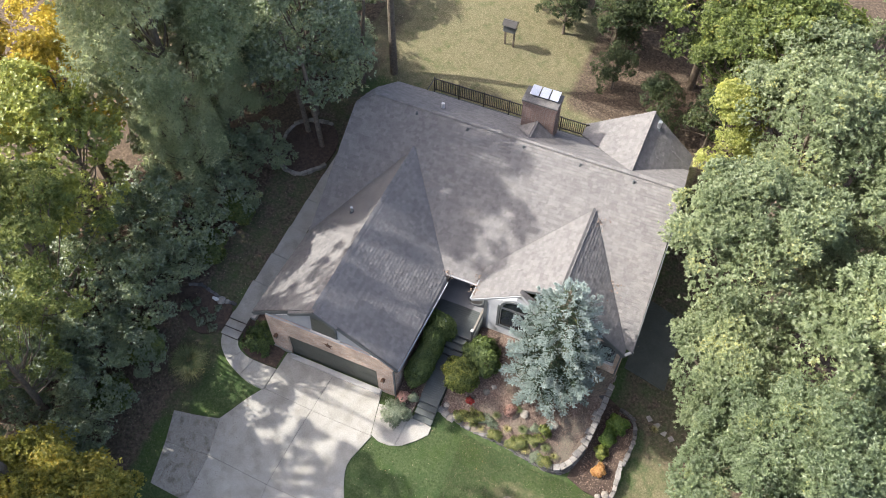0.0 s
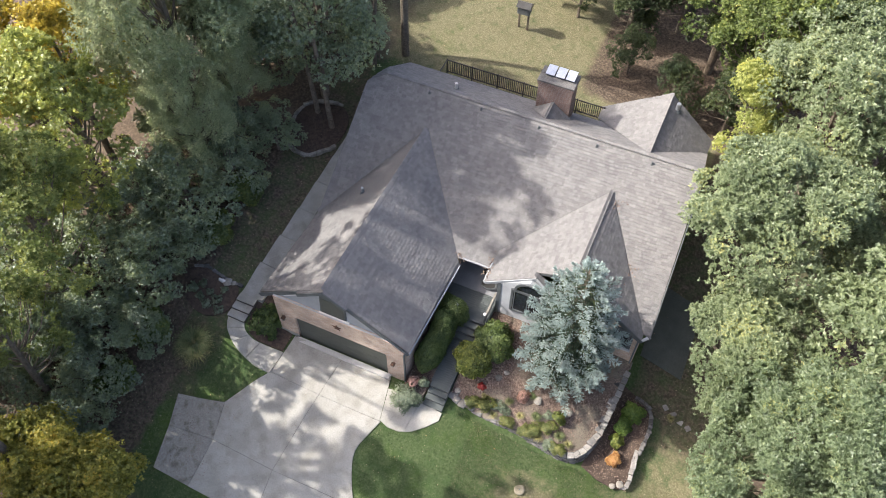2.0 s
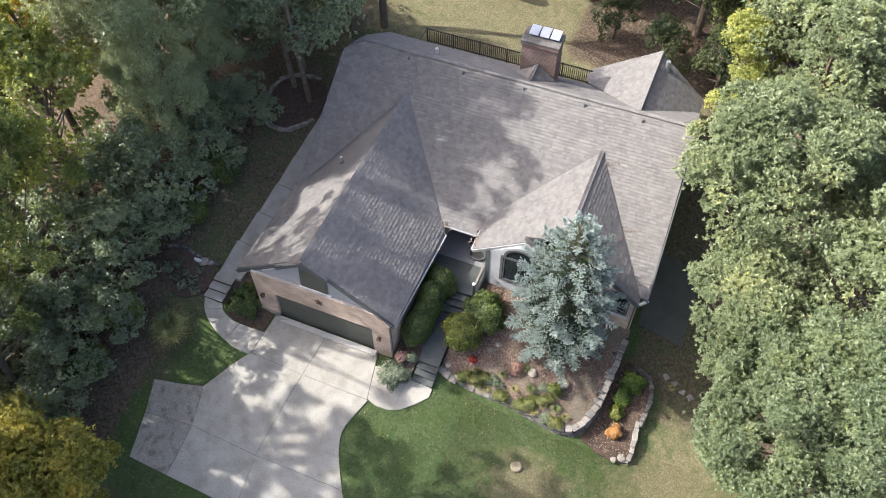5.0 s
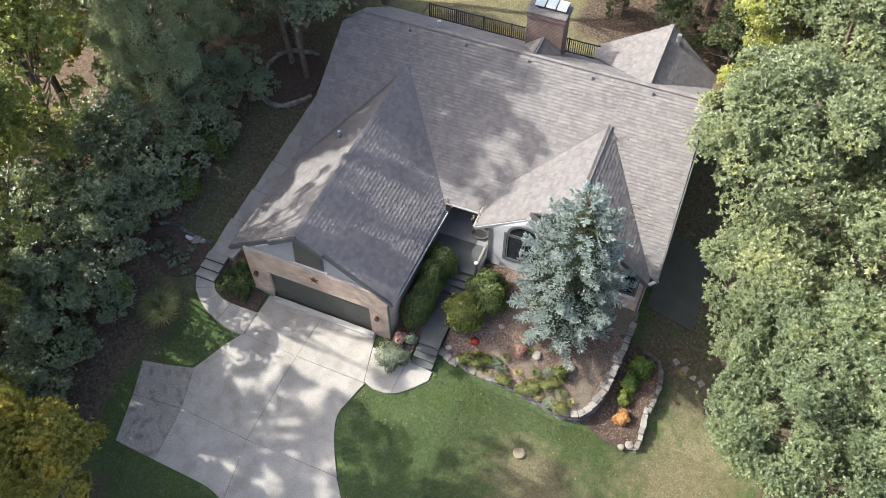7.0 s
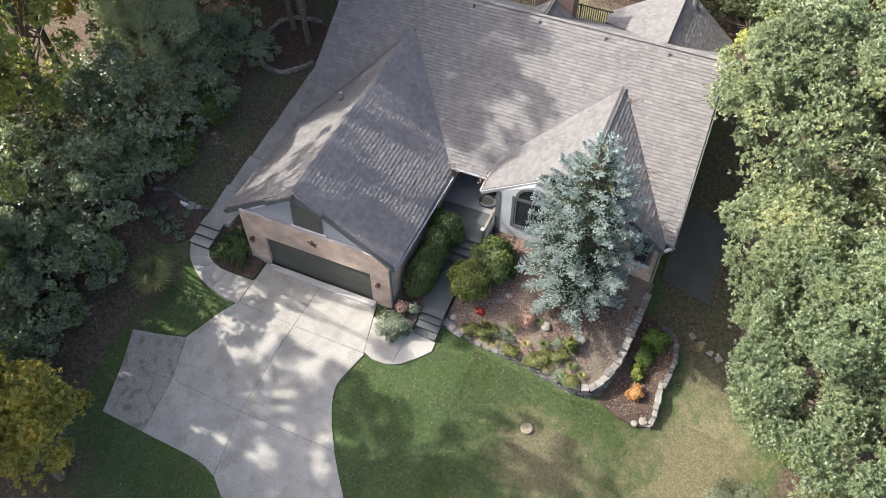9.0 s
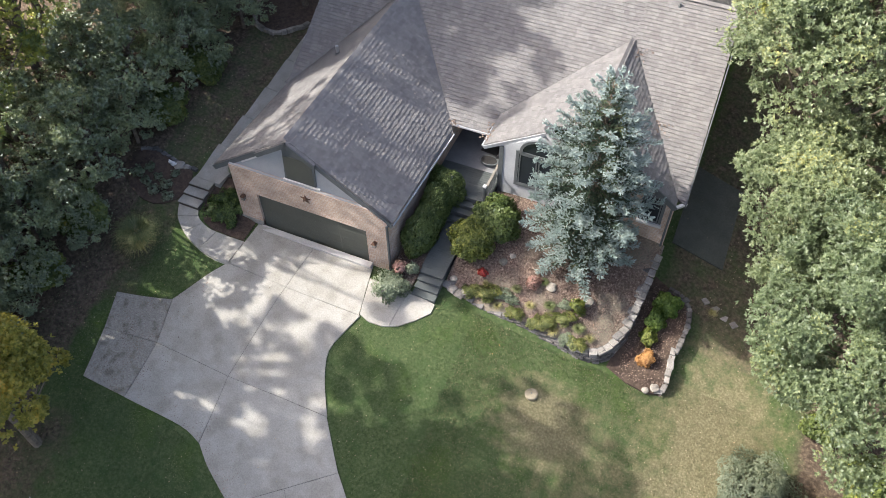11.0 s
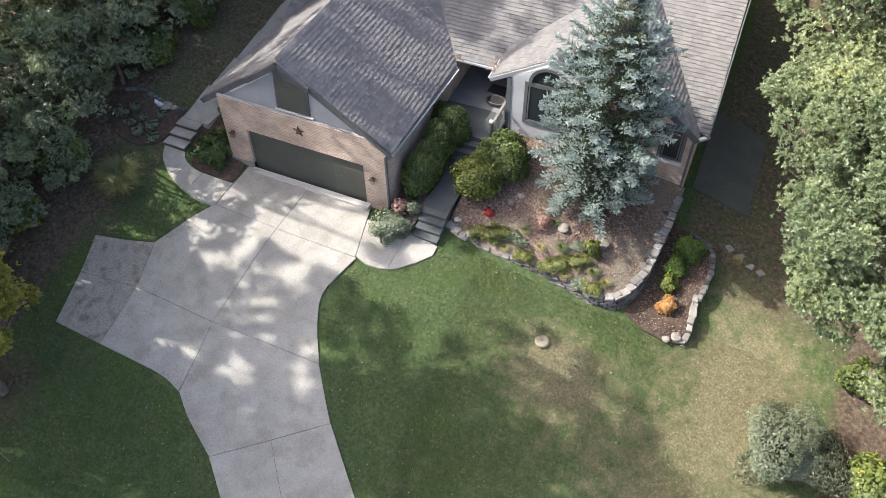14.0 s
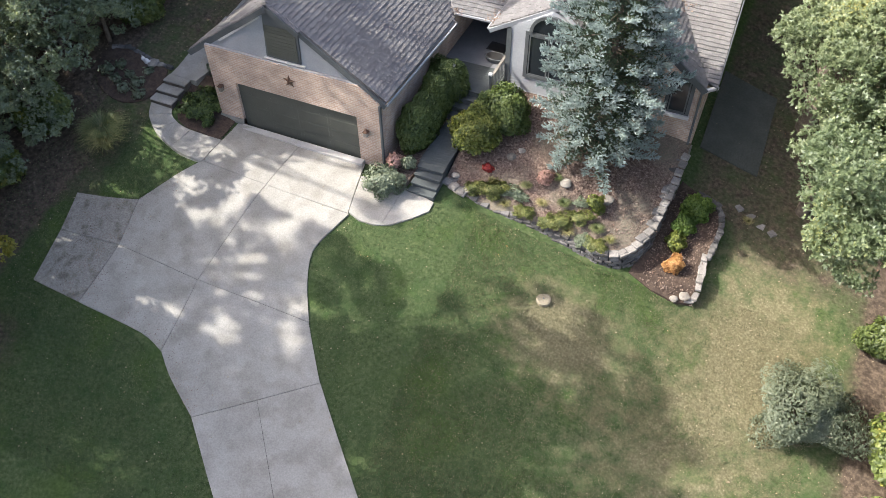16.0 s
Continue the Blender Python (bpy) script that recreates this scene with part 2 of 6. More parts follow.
PAMPAS = leaf_material("arching grass blade", (0.08, 0.11, 0.04), (0.22, 0.24, 0.11), (0.36, 0.32, 0.16), through_light=0.3)
SLATE = material("dark green-grey slate", [(0.048, 0.054, 0.046), (0.075, 0.08, 0.068)], scale=1.2, rough=0.8, bump=0.15, fine=20)
LIDSTONE = material("tan weathered concrete", [(0.16, 0.142, 0.1), (0.24, 0.215, 0.16)], scale=6, rough=0.95, bump=0.3)
LITTER = leaf_material("fallen leaf", (0.16, 0.125, 0.075), (0.33, 0.28, 0.19), (0.40, 0.20, 0.08), through_light=0.1)

# ---- lie of the land ----
LAND = ((-2.8, -2, -.12), (-.2, -2.2, -.28), (2.75, -2.1, -.45), (-.8, -5.9, -1.58), (-6.7, -4.65, -.91), (4.3, -6, -1.93),
        (10, -2, -1.65), (13.7, -2.7, -2.55), (17, -2.2, -3.0), (14.5, .2, -2.3), (14.8, 5.2, -1.35), (5.4, -.8, -.3),
        (-6, .5, .66), (-7.5, .9, 1.0), (-8.2, 9.4, 2.3), (-5.2, 17.9, 3), (.3, 22.9, 3.2), (5.8, 24, 2.6), (7, 17.3, 2.6),
        (-2, 22, 3.4), (-14, 0, .8), (-6.3, -.6, .3), (-5.2, -.5, .3), (-10, -8, -1.2), (0, -12, -2.95), (8, -10, -3.1), (20, 3, -2.6), (16, 12, -.2),
        (20, 20, 1.5), (-16, 12, 2.6), (-5.6, 5, 1.3), (3.5, 2, .1), (0, 0, -.04), (-2.7, -.3, .02), (2.6, -.3, -.1), (10.3, -.3, -1.22), (11.6, -.2, -1.52))
BED = ((5.6, .3, -.1), (5.8, 3, .62), (7.3, 1.84, .45), (9.34, 1.03, -.12), (11.5, 0, -1.08), (12.4, .7, -1.12), (12.8, 3.6, -.42),
       (12.9, 4.6, -.05), (8, 4.4, .85), (11, 4.9, .35), (7, -.1, -.52), (8.6, 0, -.75), (10.3, 0, -.97), (3.6, 1, .15), (3.6, 4, .6))


class Land:
    """A smooth surface through spot heights."""

    def __init__(self, spots, smooth=0.02):
        p = np.array(spots, float)
        self.xy = p[:, :2]
        n = len(p)
        a = np.zeros((n + 3, n + 3))
        a[:n, :n] = self.kernel(np.hypot(*(self.xy[:, None] - self.xy[None]).transpose(2, 0, 1))) + smooth * np.eye(n)
        a[:n, n], a[:n, n + 1:] = 1, self.xy
        a[n:, :n] = a[:n, n:].T
        self.w = np.linalg.solve(a, np.concatenate([p[:, 2], np.zeros(3)]))

    def kernel(self, r):
        return np.where(r > 0, r * r * np.log(np.maximum(r, 1e-9)), 0)

    def __call__(self, x, y):
        x, y = np.clip(np.asarray(x, float), -22, 28), np.clip(np.asarray(y, float), -17, 32)
        r = np.hypot(x[..., None] - self.xy[:, 0], y[..., None] - self.xy[:, 1])
        v = self.kernel(r) @ self.w[:-3] + self.w[-3] + self.w[-2] * x + self.w[-1] * y
        return v if v.shape else float(v)


land, bed_land = Land(LAND), Land(BED, 0.05)


# ---- mesh helpers ----
def mesh_of(name, verts, faces, mat, smooth=False):
    me = bpy.data.meshes.new(name)
    me.from_pydata([tuple(v) for v in verts], [], faces)
    me.materials.append(mat)
    if smooth:
        me.polygons.foreach_set("use_smooth", [True] * len(me.polygons))
    me.update()
    return me


def place(name, me, parent=None, label="", category="", group="", kind=""):
    ob = new(name, me)
    if parent:
        ob.parent = parent
    return tagged(ob, label, category, group, kind)


def part(name, bm, mat, parent, label=""):
    me = bpy.data.meshes.new(name)
    bmesh.ops.recalc_face_normals(bm, faces=bm.faces)
    bm.to_mesh(me)
    bm.free()
    me.materials.append(mat)
    return place(name, me, parent, label)


def holder(name, at, label, category, group="", kind=""):
    ob = new(name)
    ob.location = at
    ob.empty_display_size = 0.2
    return tagged(ob, label, category, group, kind)


def box(bm, x0, x1, y0, y1, z0, z1, bevel=0.0):
    v = [bm.verts.new((x, y, z)) for z in (z0, z1) for x, y in ((x0, y0), (x1, y0), (x1, y1), (x0, y1))]
    fs = [bm.faces.new([v[i] for i in f]) for f in ((3, 2, 1, 0), (4, 5, 6, 7), (0, 1, 5, 4), (1, 2, 6, 5), (2, 3, 7, 6), (3, 0, 4, 7))]
    if bevel:
        bmesh.ops.bevel(bm, geom=list({e for f in fs for e in f.edges}), offset=bevel, segments=1, affect="EDGES")
    return bm


def boxes(*rows, bevel=0.0):
    bm = bmesh.new()
    for r in rows:
        box(bm, *r, bevel=bevel)
    return bm


def extruded(points, way):
    """A prism: a polygon of points in space pushed along way."""
    bm = bmesh.new()
    a = [bm.verts.new(p) for p in points]
    b = [bm.verts.new(Vector(p) + Vector(way)) for p in points]
    bm.faces.new(a)
    bm.faces.new(b[::-1])
    for i in range(len(a)):
        j = (i + 1) % len(a)
        bm.faces.new((a[i], b[i], b[j], a[j]))
    return bm


def beam(bm, a, b, w, h):
    """A bar of w by h from a to b."""
    a, b = Vector(a), Vector(b)
    d = (b - a).normalized()
    s = d.cross(Vector((0, 0, 1)))
    s = s.normalized() if s.length > 1e-4 else Vector((1, 0, 0))
    u = s.cross(d)
    v = [bm.verts.new(p + s * i * w / 2 + u * j * h / 2) for p in (a, b) for i, j in ((-1, -1), (1, -1), (1, 1), (-1, 1))]
    for f in ((0, 1, 2, 3), (7, 6, 5, 4), (0, 4, 5, 1), (1, 5, 6, 2), (2, 6, 7, 3), (3, 7, 4, 0)):
        bm.faces.new([v[i] for i in f])
    return bm


def tube(bm, pts, radii, sides=8, closed=True):
    rings = []
    for i, p in enumerate(pts):
        p = Vector(p)
        d = (Vector(pts[min(i + 1, len(pts) - 1)]) - Vector(pts[max(i - 1, 0)])).normalized()
        s = d.cross(Vector((0.31, 0.87, 0.2))).normalized()
        u = s.cross(d)
        rings.append([bm.verts.new(p + (s * math.cos(a) + u * math.sin(a)) * radii[i]) for a in (k * math.tau / sides for k in range(sides))])
    for r, q in zip(rings, rings[1:]):
        for k in range(sides):
            bm.faces.new((r[k], r[(k + 1) % sides], q[(k + 1) % sides], q[k]))
    if closed:
        bm.faces.new(rings[0][::-1])
        bm.faces.new(rings[-1])
    return bm


def clip_to_cell(poly, x0, x1, y0, y1):
    for axis, lim, sign in ((0, x0, 1), (0, x1, -1), (1, y0, 1), (1, y1, -1)):
        out = []
        for i, p in enumerate(poly):
            q = poly[i - 1]
            a, b = (q[axis] - lim) * sign, (p[axis] - lim) * sign
            if (a >= 0) != (b >= 0):
                k = a / (a - b)
                out.append((q[0] + k * (p[0] - q[0]), q[1] + k * (p[1] - q[1])))
            if b >= 0:
                out.append(p)
        poly = out
        if len(poly) < 3:
            return []
    return poly


def draped(poly, height, depth, step=0.5):
    """A slab with the outline poly, its top at height(x, y), its sides depth deep."""
    bm = bmesh.new()
    xs, ys = [p[0] for p in poly], [p[1] for p in poly]
    for i in range(math.floor(min(xs) / step), math.ceil(max(xs) / step)):
        for j in range(math.floor(min(ys) / step), math.ceil(max(ys) / step)):
            c = clip_to_cell(poly, i * step, (i + 1) * step, j * step, (j + 1) * step)
            if len(c) > 2:
                vs = []
                for x, y in c:
                    if not vs or (Vector((x, y)) - vs[-1].co.xy).length > 1e-4:
                        vs.append(bm.verts.new((x, y, height(x, y))))
                if len(vs) > 2:
                    bm.faces.new(vs)
    bmesh.ops.remove_doubles(bm, verts=bm.verts, dist=0.002)
    bmesh.ops.recalc_face_normals(bm, faces=bm.faces)
    if sum(f.normal.z for f in bm.faces) < 0:
        bmesh.ops.reverse_faces(bm, faces=bm.faces)
    edges = [e for e in bm.edges if len(e.link_faces) == 1]
    out = bmesh.ops.extrude_edge_only(bm, edges=edges)
    for v in (g for g in out["geom"] if isinstance(g, bmesh.types.BMVert)):
        v.co.z -= depth
    return bm


def curve(points, n=6, closed=False):
    """Catmull-Rom through points."""
    out = []
    m = len(points)
    for i in range(m if closed else m - 1):
        p = [np.array(points[(i + k) % m] if closed else points[min(max(i + k, 0), m - 1)], float) for k in (-1, 0, 1, 2)]
        for s in range(n):
            t = s / n
            out.append(tuple(0.5 * (2 * p[1] + (p[2] - p[0]) * t + (2 * p[0] - 5 * p[1] + 4 * p[2] - p[3]) * t * t + (3 * p[1] - p[0] - 3 * p[2] + p[3]) * t ** 3)))
    if not closed:
        out.append(tuple(points[-1]))
    return out


# ---- ground ----
def ground_material():
    """Lawn green with dry patches, giving way to brown leaf litter under the woods."""
    m = bpy.data.materials.new("lawn and leaf litter")
    m.use_nodes = True
    t = m.node_tree
    n, l = t.nodes, t.links
    b = n["Principled BSDF"]
    b.inputs["Roughness"].default_value = 1.0
    b.inputs["Specular IOR Level"].default_value = 0.1
    geo = n.new("ShaderNodeNewGeometry")
    att = n.new("ShaderNodeAttribute")
    att.attribute_name = "cover"

    def noise_at(scale, detail=6.0):
        x = n.new("ShaderNodeTexNoise")
        x.inputs["Scale"].default_value, x.inputs["Detail"].default_value, x.inputs["Roughness"].default_value = scale, detail, 0.65
        l.new(geo.outputs["Position"], x.inputs["Vector"])
        return x.outputs["Fac"]

    def ramp_of(fac, *stops):
        r = n.new("ShaderNodeValToRGB")
        for i, (p, c) in enumerate(stops):
            e = r.color_ramp.elements[i] if i < 2 else r.color_ramp.elements.new(p)
            e.position, e.color = p, (*c, 1)
        l.new(fac, r.inputs["Fac"])
        return r.outputs["Color"]

    def mixed(fac, a, c):
        x = n.new("ShaderNodeMix")
        x.data_type = "RGBA"
        l.new(fac, x.inputs["Factor"])
        l.new(a, x.inputs["A"])
        l.new(c, x.inputs["B"])
        return x.outputs["Result"]

    green = ramp_of(noise_at(9.0), (0.3, (0.03, 0.05, 0.019)), (0.5, (0.056, 0.082, 0.034)), (0.72, (0.104, 0.124, 0.06)))
    dry = ramp_of(noise_at(12.0), (0.3, (0.085, 0.08, 0.045)), (0.52, (0.145, 0.134, 0.08)), (0.75, (0.235, 0.212, 0.135)))
    litter = ramp_of(noise_at(7.0, 10.0), (0.32, (0.04, 0.032, 0.024)), (0.5, (0.085, 0.066, 0.05)), (0.66, (0.15, 0.118, 0.09)), (0.8, (0.24, 0.195, 0.15)))
    sep = n.new("ShaderNodeSeparateColor")
    l.new(att.outputs["Color"], sep.inputs["Color"])

    def patchy(channel, scale, width):
        k = n.new("ShaderNodeMath")
        k.operation = "MULTIPLY_ADD"
        k.inputs[1].default_value = width
        l.new(noise_at(scale, 8.0), k.inputs[0])
        l.new(sep.outputs[channel], k.inputs[2])
        r = n.new("ShaderNodeMapRange")
        r.inputs["From Min"].default_value, r.inputs["From Max"].default_value = 0.35 + width / 2, 0.65 + width / 2
        l.new(k.outputs[0], r.inputs["Value"])
        return r.outputs["Result"]

    clover = ramp_of(noise_at(14.0), (0.35, (0.024, 0.05, 0.018)), (0.7, (0.055, 0.092, 0.036)))
    spots = n.new("ShaderNodeMapRange")
    spots.inputs["From Min"].default_value, spots.inputs["From Max"].default_value = 0.5, 0.66
    l.new(noise_at(1.7, 8.0), spots.inputs["Value"])
    green = mixed(spots.outputs["Result"], green, clover)
    lush = ramp_of(noise_at(9.0), (0.3, (0.03, 0.056, 0.016)), (0.7, (0.078, 0.115, 0.036)))
    swathe = n.new("ShaderNodeMapRange")
    swathe.inputs["From Min"].default_value, swathe.inputs["From Max"].default_value = 0.5, 0.68
    l.new(noise_at(0.42, 5.0), swathe.inputs["Value"])
    green = mixed(swathe.outputs["Result"], green, lush)
    col = mixed(patchy("Red", 2.0, 1.0), green, dry)
    col = mixed(patchy("Green", 1.6, 0.7), col, litter)
    l.new(col, b.inputs["Base Color"])
    bp = n.new("ShaderNodeBump")
    bp.inputs["Strength"].default_value, bp.inputs["Distance"].default_value = 0.8, 0.03
    l.new(noise_at(28.0, 4.0), bp.inputs["Height"])
    l.new(bp.outputs["Normal"], b.inputs["Normal"])
    return m


def axis(lo, hi, step, far):
    inner = np.arange(lo, hi + step / 2, step)
    return np.concatenate([np.linspace(-far, -60, 6), np.linspace(-50, lo - 3, 8), inner, np.linspace(hi + 3, 50, 8), np.linspace(60, far, 6)])


def smooth01(v, a, b):
    k = np.clip((v - a) / (b - a), 0, 1)
    return k * k * (3 - 2 * k)


def build_ground():
    xs, ys = axis(-15, 25, 0.5, 900), axis(-16, 29, 0.5, 900)
    gx, gy = np.meshgrid(xs, ys)
    z = land(gx, gy)
    inside = (gx > -3.4) & (gx < 3.2) & (gy > 0.3) & (gy < 15.5) | (gx > -3.4) & (gx < 12.4) & (gy > 5.6) & (gy < 15.5)
    z = np.where(inside, np.minimum(z, 0.0) - 0.3, z)
    wob = 0.05 * np.array([[noise.noise((x * 0.6, y * 0.6, 3.0)) for x in xs] for y in ys])
    near = (np.abs(gx - 5) < 22) & (np.abs(gy - 6) < 24)
    z = z + np.where(near, wob * 0.5, 0)
    nx = len(xs)
    verts = np.stack([gx, gy, z], -1).reshape(-1, 3)
    faces = [(j * nx + i, j * nx + i + 1, (j + 1) * nx + i + 1, (j + 1) * nx + i) for j in range(len(ys) - 1) for i in range(nx - 1)]
    me = mesh_of("ground", verts, faces, ground_material(), smooth=True)
    dry = 0.55 * np.exp(-((gx - 16.9) / 2.7) ** 2 - ((gy + 0.8) / 4.8) ** 2) + 0.30 * np.exp(-((gx - 11.0) / 2.6) ** 2 - ((gy + 3.0) / 2.2) ** 2) + 0.25 * np.exp(-((gx - 14.5) / 3) ** 2 - ((gy + 6) / 2.5) ** 2)
    dry += 0.34 * np.exp(-((gx - 10.6) / 1.5) ** 2 - ((gy + 2.7) / 1.1) ** 2)
    dry = 0.2 + 1.0 * dry + 0.44 * smooth01(gy, 16.5, 18)
    woods = np.maximum(smooth01(gx, 18.6, 21.2), smooth01(-gx, 7.4, 8.6) * (1 - 0.55 * np.exp(-((gx + 7) / 2.5) ** 2 - ((gy - 5) / 5) ** 2)))
    woods = np.maximum(woods, smooth01(gx, 4.2, 6) * smooth01(gy, 18.5, 20.5))
    woods = np.maximum(woods, 0.55 * smooth01(-gx, 3.4, 5) * smooth01(gy, 1, 3) * (1 - smooth01(gy, 15, 17)))
    woods = np.maximum(woods, 0.55 * smooth01(gx, 12.8, 13.4) * smooth01(gy, 2.6, 4.4))
    woods = np.maximum(woods, 0.52 * smooth01(gx, 14.6, 15.2) * smooth01(gy, 1.2, 3.0))
    woods = np.maximum(woods, smooth01(-gx, 6.5, 8) * smooth01(-gy, 2.5, 4))
    woods = np.maximum(woods, 0.5 * smooth01(-gx, 5.2, 6.4) * smooth01(gy, -6.0, -4.5))
    woods = np.maximum(woods, 0.6 * smooth01(-gx, 2.5, 6.5) * smooth01(-gy, 8.5, 10))
    woods = np.maximum(woods, smooth01(gy, 27, 30))
    lay = me.color_attributes.new("cover", "FLOAT_COLOR", "POINT")
    lay.data.foreach_set("color", np.stack([dry, woods, 0 * dry, 0 * dry + 1], -1).astype(np.float32).ravel())
    place("ground", me, label="patchy autumn lawn running into brown leaf litter", category="ground", kind="structure")


build_ground()

# ---- driveway and paths ----
drive = holder("driveway", (0, -4, -1), "light grey concrete driveway with cut joints, dappled with shade", "driveway", kind="structure")
drive.location = (0, 0, 0)


def on_land(lift):
    return lambda x, y: land(x, y) + lift


EDGE_R = curve([(3.0, -2.1), (2.75, -2.75), (2.45, -3.7), (2.75, -4.7), (3.4, -5.8), (4.0, -6.6), (4.66, -7.42)], 3)
EDGE_L = curve([(1.5, -9.9), (0.75, -9.45), (0.05, -9.0), (-0.6, -8.45)], 3)
EDGE_L2 = curve([(-0.6, -8.45), (-1.3, -8.22), (-2.2, -8.15), (-4.1, -8.1)], 3)
EDGE_T = curve([(-4.35, -4.15), (-3.95, -3.55), (-3.5, -2.85), (-3.0, -2.2)], 3)
slabs = [
    [(-2.75, 0.02), (-2.9, -2.1), (-0.24, -2.16), (-0.05, 0.02)],
    [(-0.05, 0.02), (-0.24, -2.16), (2.95, -2.1), (2.55, 0.02)],
    [(-0.24, -2.16), (-2.9, -2.1)] + EDGE_T[::-1] + [(-4.05, -5.85), (-0.8, -5.92)],
    [(-0.24, -2.16), (-0.8, -5.92), (3.42, -5.85)] + [p for p in EDGE_R[::-1] if p[1] > -5.7],
    [(-6.72, -4.66), (-6.35, -6.1), (-4.05, -5.85), (-4.35, -4.15), (-4.5, -4.2), (-5.4, -4.4)],
    [(-6.35, -6.1), (-6.0, -8.05), (-4.1, -8.1), (-4.05, -5.85)],
    [(-0.8, -5.92), (-4.05, -5.85), (-4.1, -8.1)] + EDGE_L2[::-1][1:],
    [(-0.8, -5.92), (-0.6, -8.45)] + EDGE_L[::-1][1:] + [(4.66, -7.42)] + [p for p in EDGE_R[::-1] if p[1] < -5.9][1:] + [(3.42, -5.85)],
    [(1.5, -9.9), (3.1, -8.65), (5.4, -11.4), (3.8, -12.0), (2.9, -11.2)],
    [(3.1, -8.65), (4.66, -7.42), (6.0, -8.75), (7.6, -10.3), (9.0, -12), (9.4, -13.5), (5.4, -11.4)],
    [(3.8, -12.0), (5.4, -11.4), (9.4, -13.5), (16, -21), (9, -21)],
]


def shrunk(poly, d):
    c = np.mean(poly, 0)
    return [tuple(np.array(p) + (c - p) / np.linalg.norm(c - p) * d) for p in poly]


for s in slabs:
    part("slab", draped(shrunk(s, 0.012), on_land(0.06 if s is not slabs[-1] else 0.3), 0.25), CONCRETE_DIRTY if s in slabs[4:6] else CONCRETE, drive, "slab dark with grit and leaf stains" if s in slabs[4:6] else "")
outline = [(-2.7, 0), (-2.85, -2.1), (-4.3, -4.3), (-6.6, -4.75), (-5.95, -7.95), (-2.2, -8.1), (1.5, -9.8), (3.8, -11.9), (9.2, -13.6), (4.6, -7.5), (2.55, -3.7), (2.9, -2.1), (2.5, 0)]
filler = [(-2.7, 0), (-2.85, -2.1)] + EDGE_T[::-1] + [(-6.6, -4.75), (-5.95, -7.95)] + EDGE_L2[::-1] + EDGE_L[::-1] + [(3.8, -11.9), (9.0, -13.3), (7.5, -10.4)] + EDGE_R[::-1] + [(2.5, 0)]
part("joint_bed", draped(shrunk(filler, 0.12), on_land(0.035), 0.2), JOINT, drive, "dark filler in the joints")
# sill strip coloured paler than the slabs to look sunlit
part("threshold", boxes((-2.62, 2.5, -0.17, 0.1, -0.3, 0.085), bevel=0.01), SILLSTONE, drive, "concrete sill under the garage door, coloured pale as if sunlit")

path_l = holder("side_path", (0, 0, 0), "curved concrete side path with three steps", "path", kind="structure")
OUT = curve([(-2.92, -2.2), (-3.8, -2.15), (-4.65, -1.9), (-5.4, -1.55), (-5.95, -1.1), (-6.15, -0.8), (-6.25, -0.5)], 3)
INN = curve([(-2.83, -0.98), (-3.6, -1.02), (-4.35, -1.03), (-4.85, -0.9), (-5.12, -0.75), (-5.25, -0.6), (-5.3, -0.5)], 3)
PZ = lambda x, y: max(land(x, y), -0.12 + 0.075 * max(0, -x - 3)) + 0.06
for a, b in ((0, 5), (5, 9), (9, 13), (13, 18)):
    part("slab", draped(shrunk(OUT[a:b + 1] + INN[a:b + 1][::-1], 0.012), PZ, 0.2, 0.4), CONCRETE, path_l)
z0 = 0.40
for i in range(3):
    ya = -0.52 + 0.41 * i
    top = z0 + 0.165 * (i + 1)
    part("riser", boxes((-6.25 + 0.05 * i, -5.3 + 0.05 * i, ya + 0.03, ya + 0.42, z0 - 0.5, top - 0.055)), RISER, path_l, "dark brown-grey face of the step")
    part("tread", boxes((-6.27 + 0.05 * i, -5.28 + 0.05 * i, ya, ya + 0.425, top - 0.055, top), bevel=0.012), CONCRETE, path_l, "concrete tread")
TOPZ = lambda x, y: max(z0 + 0.50, land(x, y) + 0.05)
for ya, yb in ((0.72, 2.6), (2.62, 4.4), (4.42, 6.2), (6.22, 8.0), (8.02, 9.8), (9.82, 11.2)):
    part("slab", draped([(-6.16 + 0.05 * ya, ya), (-4.95, ya), (-4.75, yb), (-6.28 + 0.06 * yb, yb)], TOPZ, 0.25), CONCRETE, path_l)

apron = holder("front_apron", (0, 0, 0), "rounded concrete apron at the foot of the entry steps", "path", kind="structure")
part("slab", draped(shrunk([(2.675, -0.55), (2.945, -2.05), (3.4, -2.2), (3.95, -2.17), (4.2, -2.08), (4.35, -0.45)], .01), on_land(0.06), 0.25), CONCRETE, apron)
part("slab", draped(shrunk([(4.2, -2.08), (4.5, -1.95), (5.05, -1.5), (5.5, -1.0), (5.5, -0.62), (4.35, -0.45)], .01), on_land(0.06), 0.25), CONCRETE, apron)

entry_walk = holder("entry_walk", (0, 0, 0), "grey-green painted board walk with steps up to the porch", "walkway", kind="structure")
za = land(5.0, -0.7) + 0.06
for i in range(4):
    y0 = -0.62 + 0.27 * i
    part("tread", boxes((4.5, 5.48, y0, y0 + 0.30, za + 0.10 + 0.15 * i, za + 0.15 * (i + 1)), bevel=0.008), DECK, entry_walk)
    part("riser", boxes((4.53, 5.45, y0 + 0.04, y0 + 0.3, za - 0.3, za + 0.10 + 0.15 * i)), TRIM, entry_walk)
WZ = za + 0.61
for i in range(21):
    y0 = 0.48 + 0.118 * i
    part("board", boxes((4.46, 5.46, y0, y0 + 0.112, WZ - 0.05, WZ)), DECK, entry_walk)
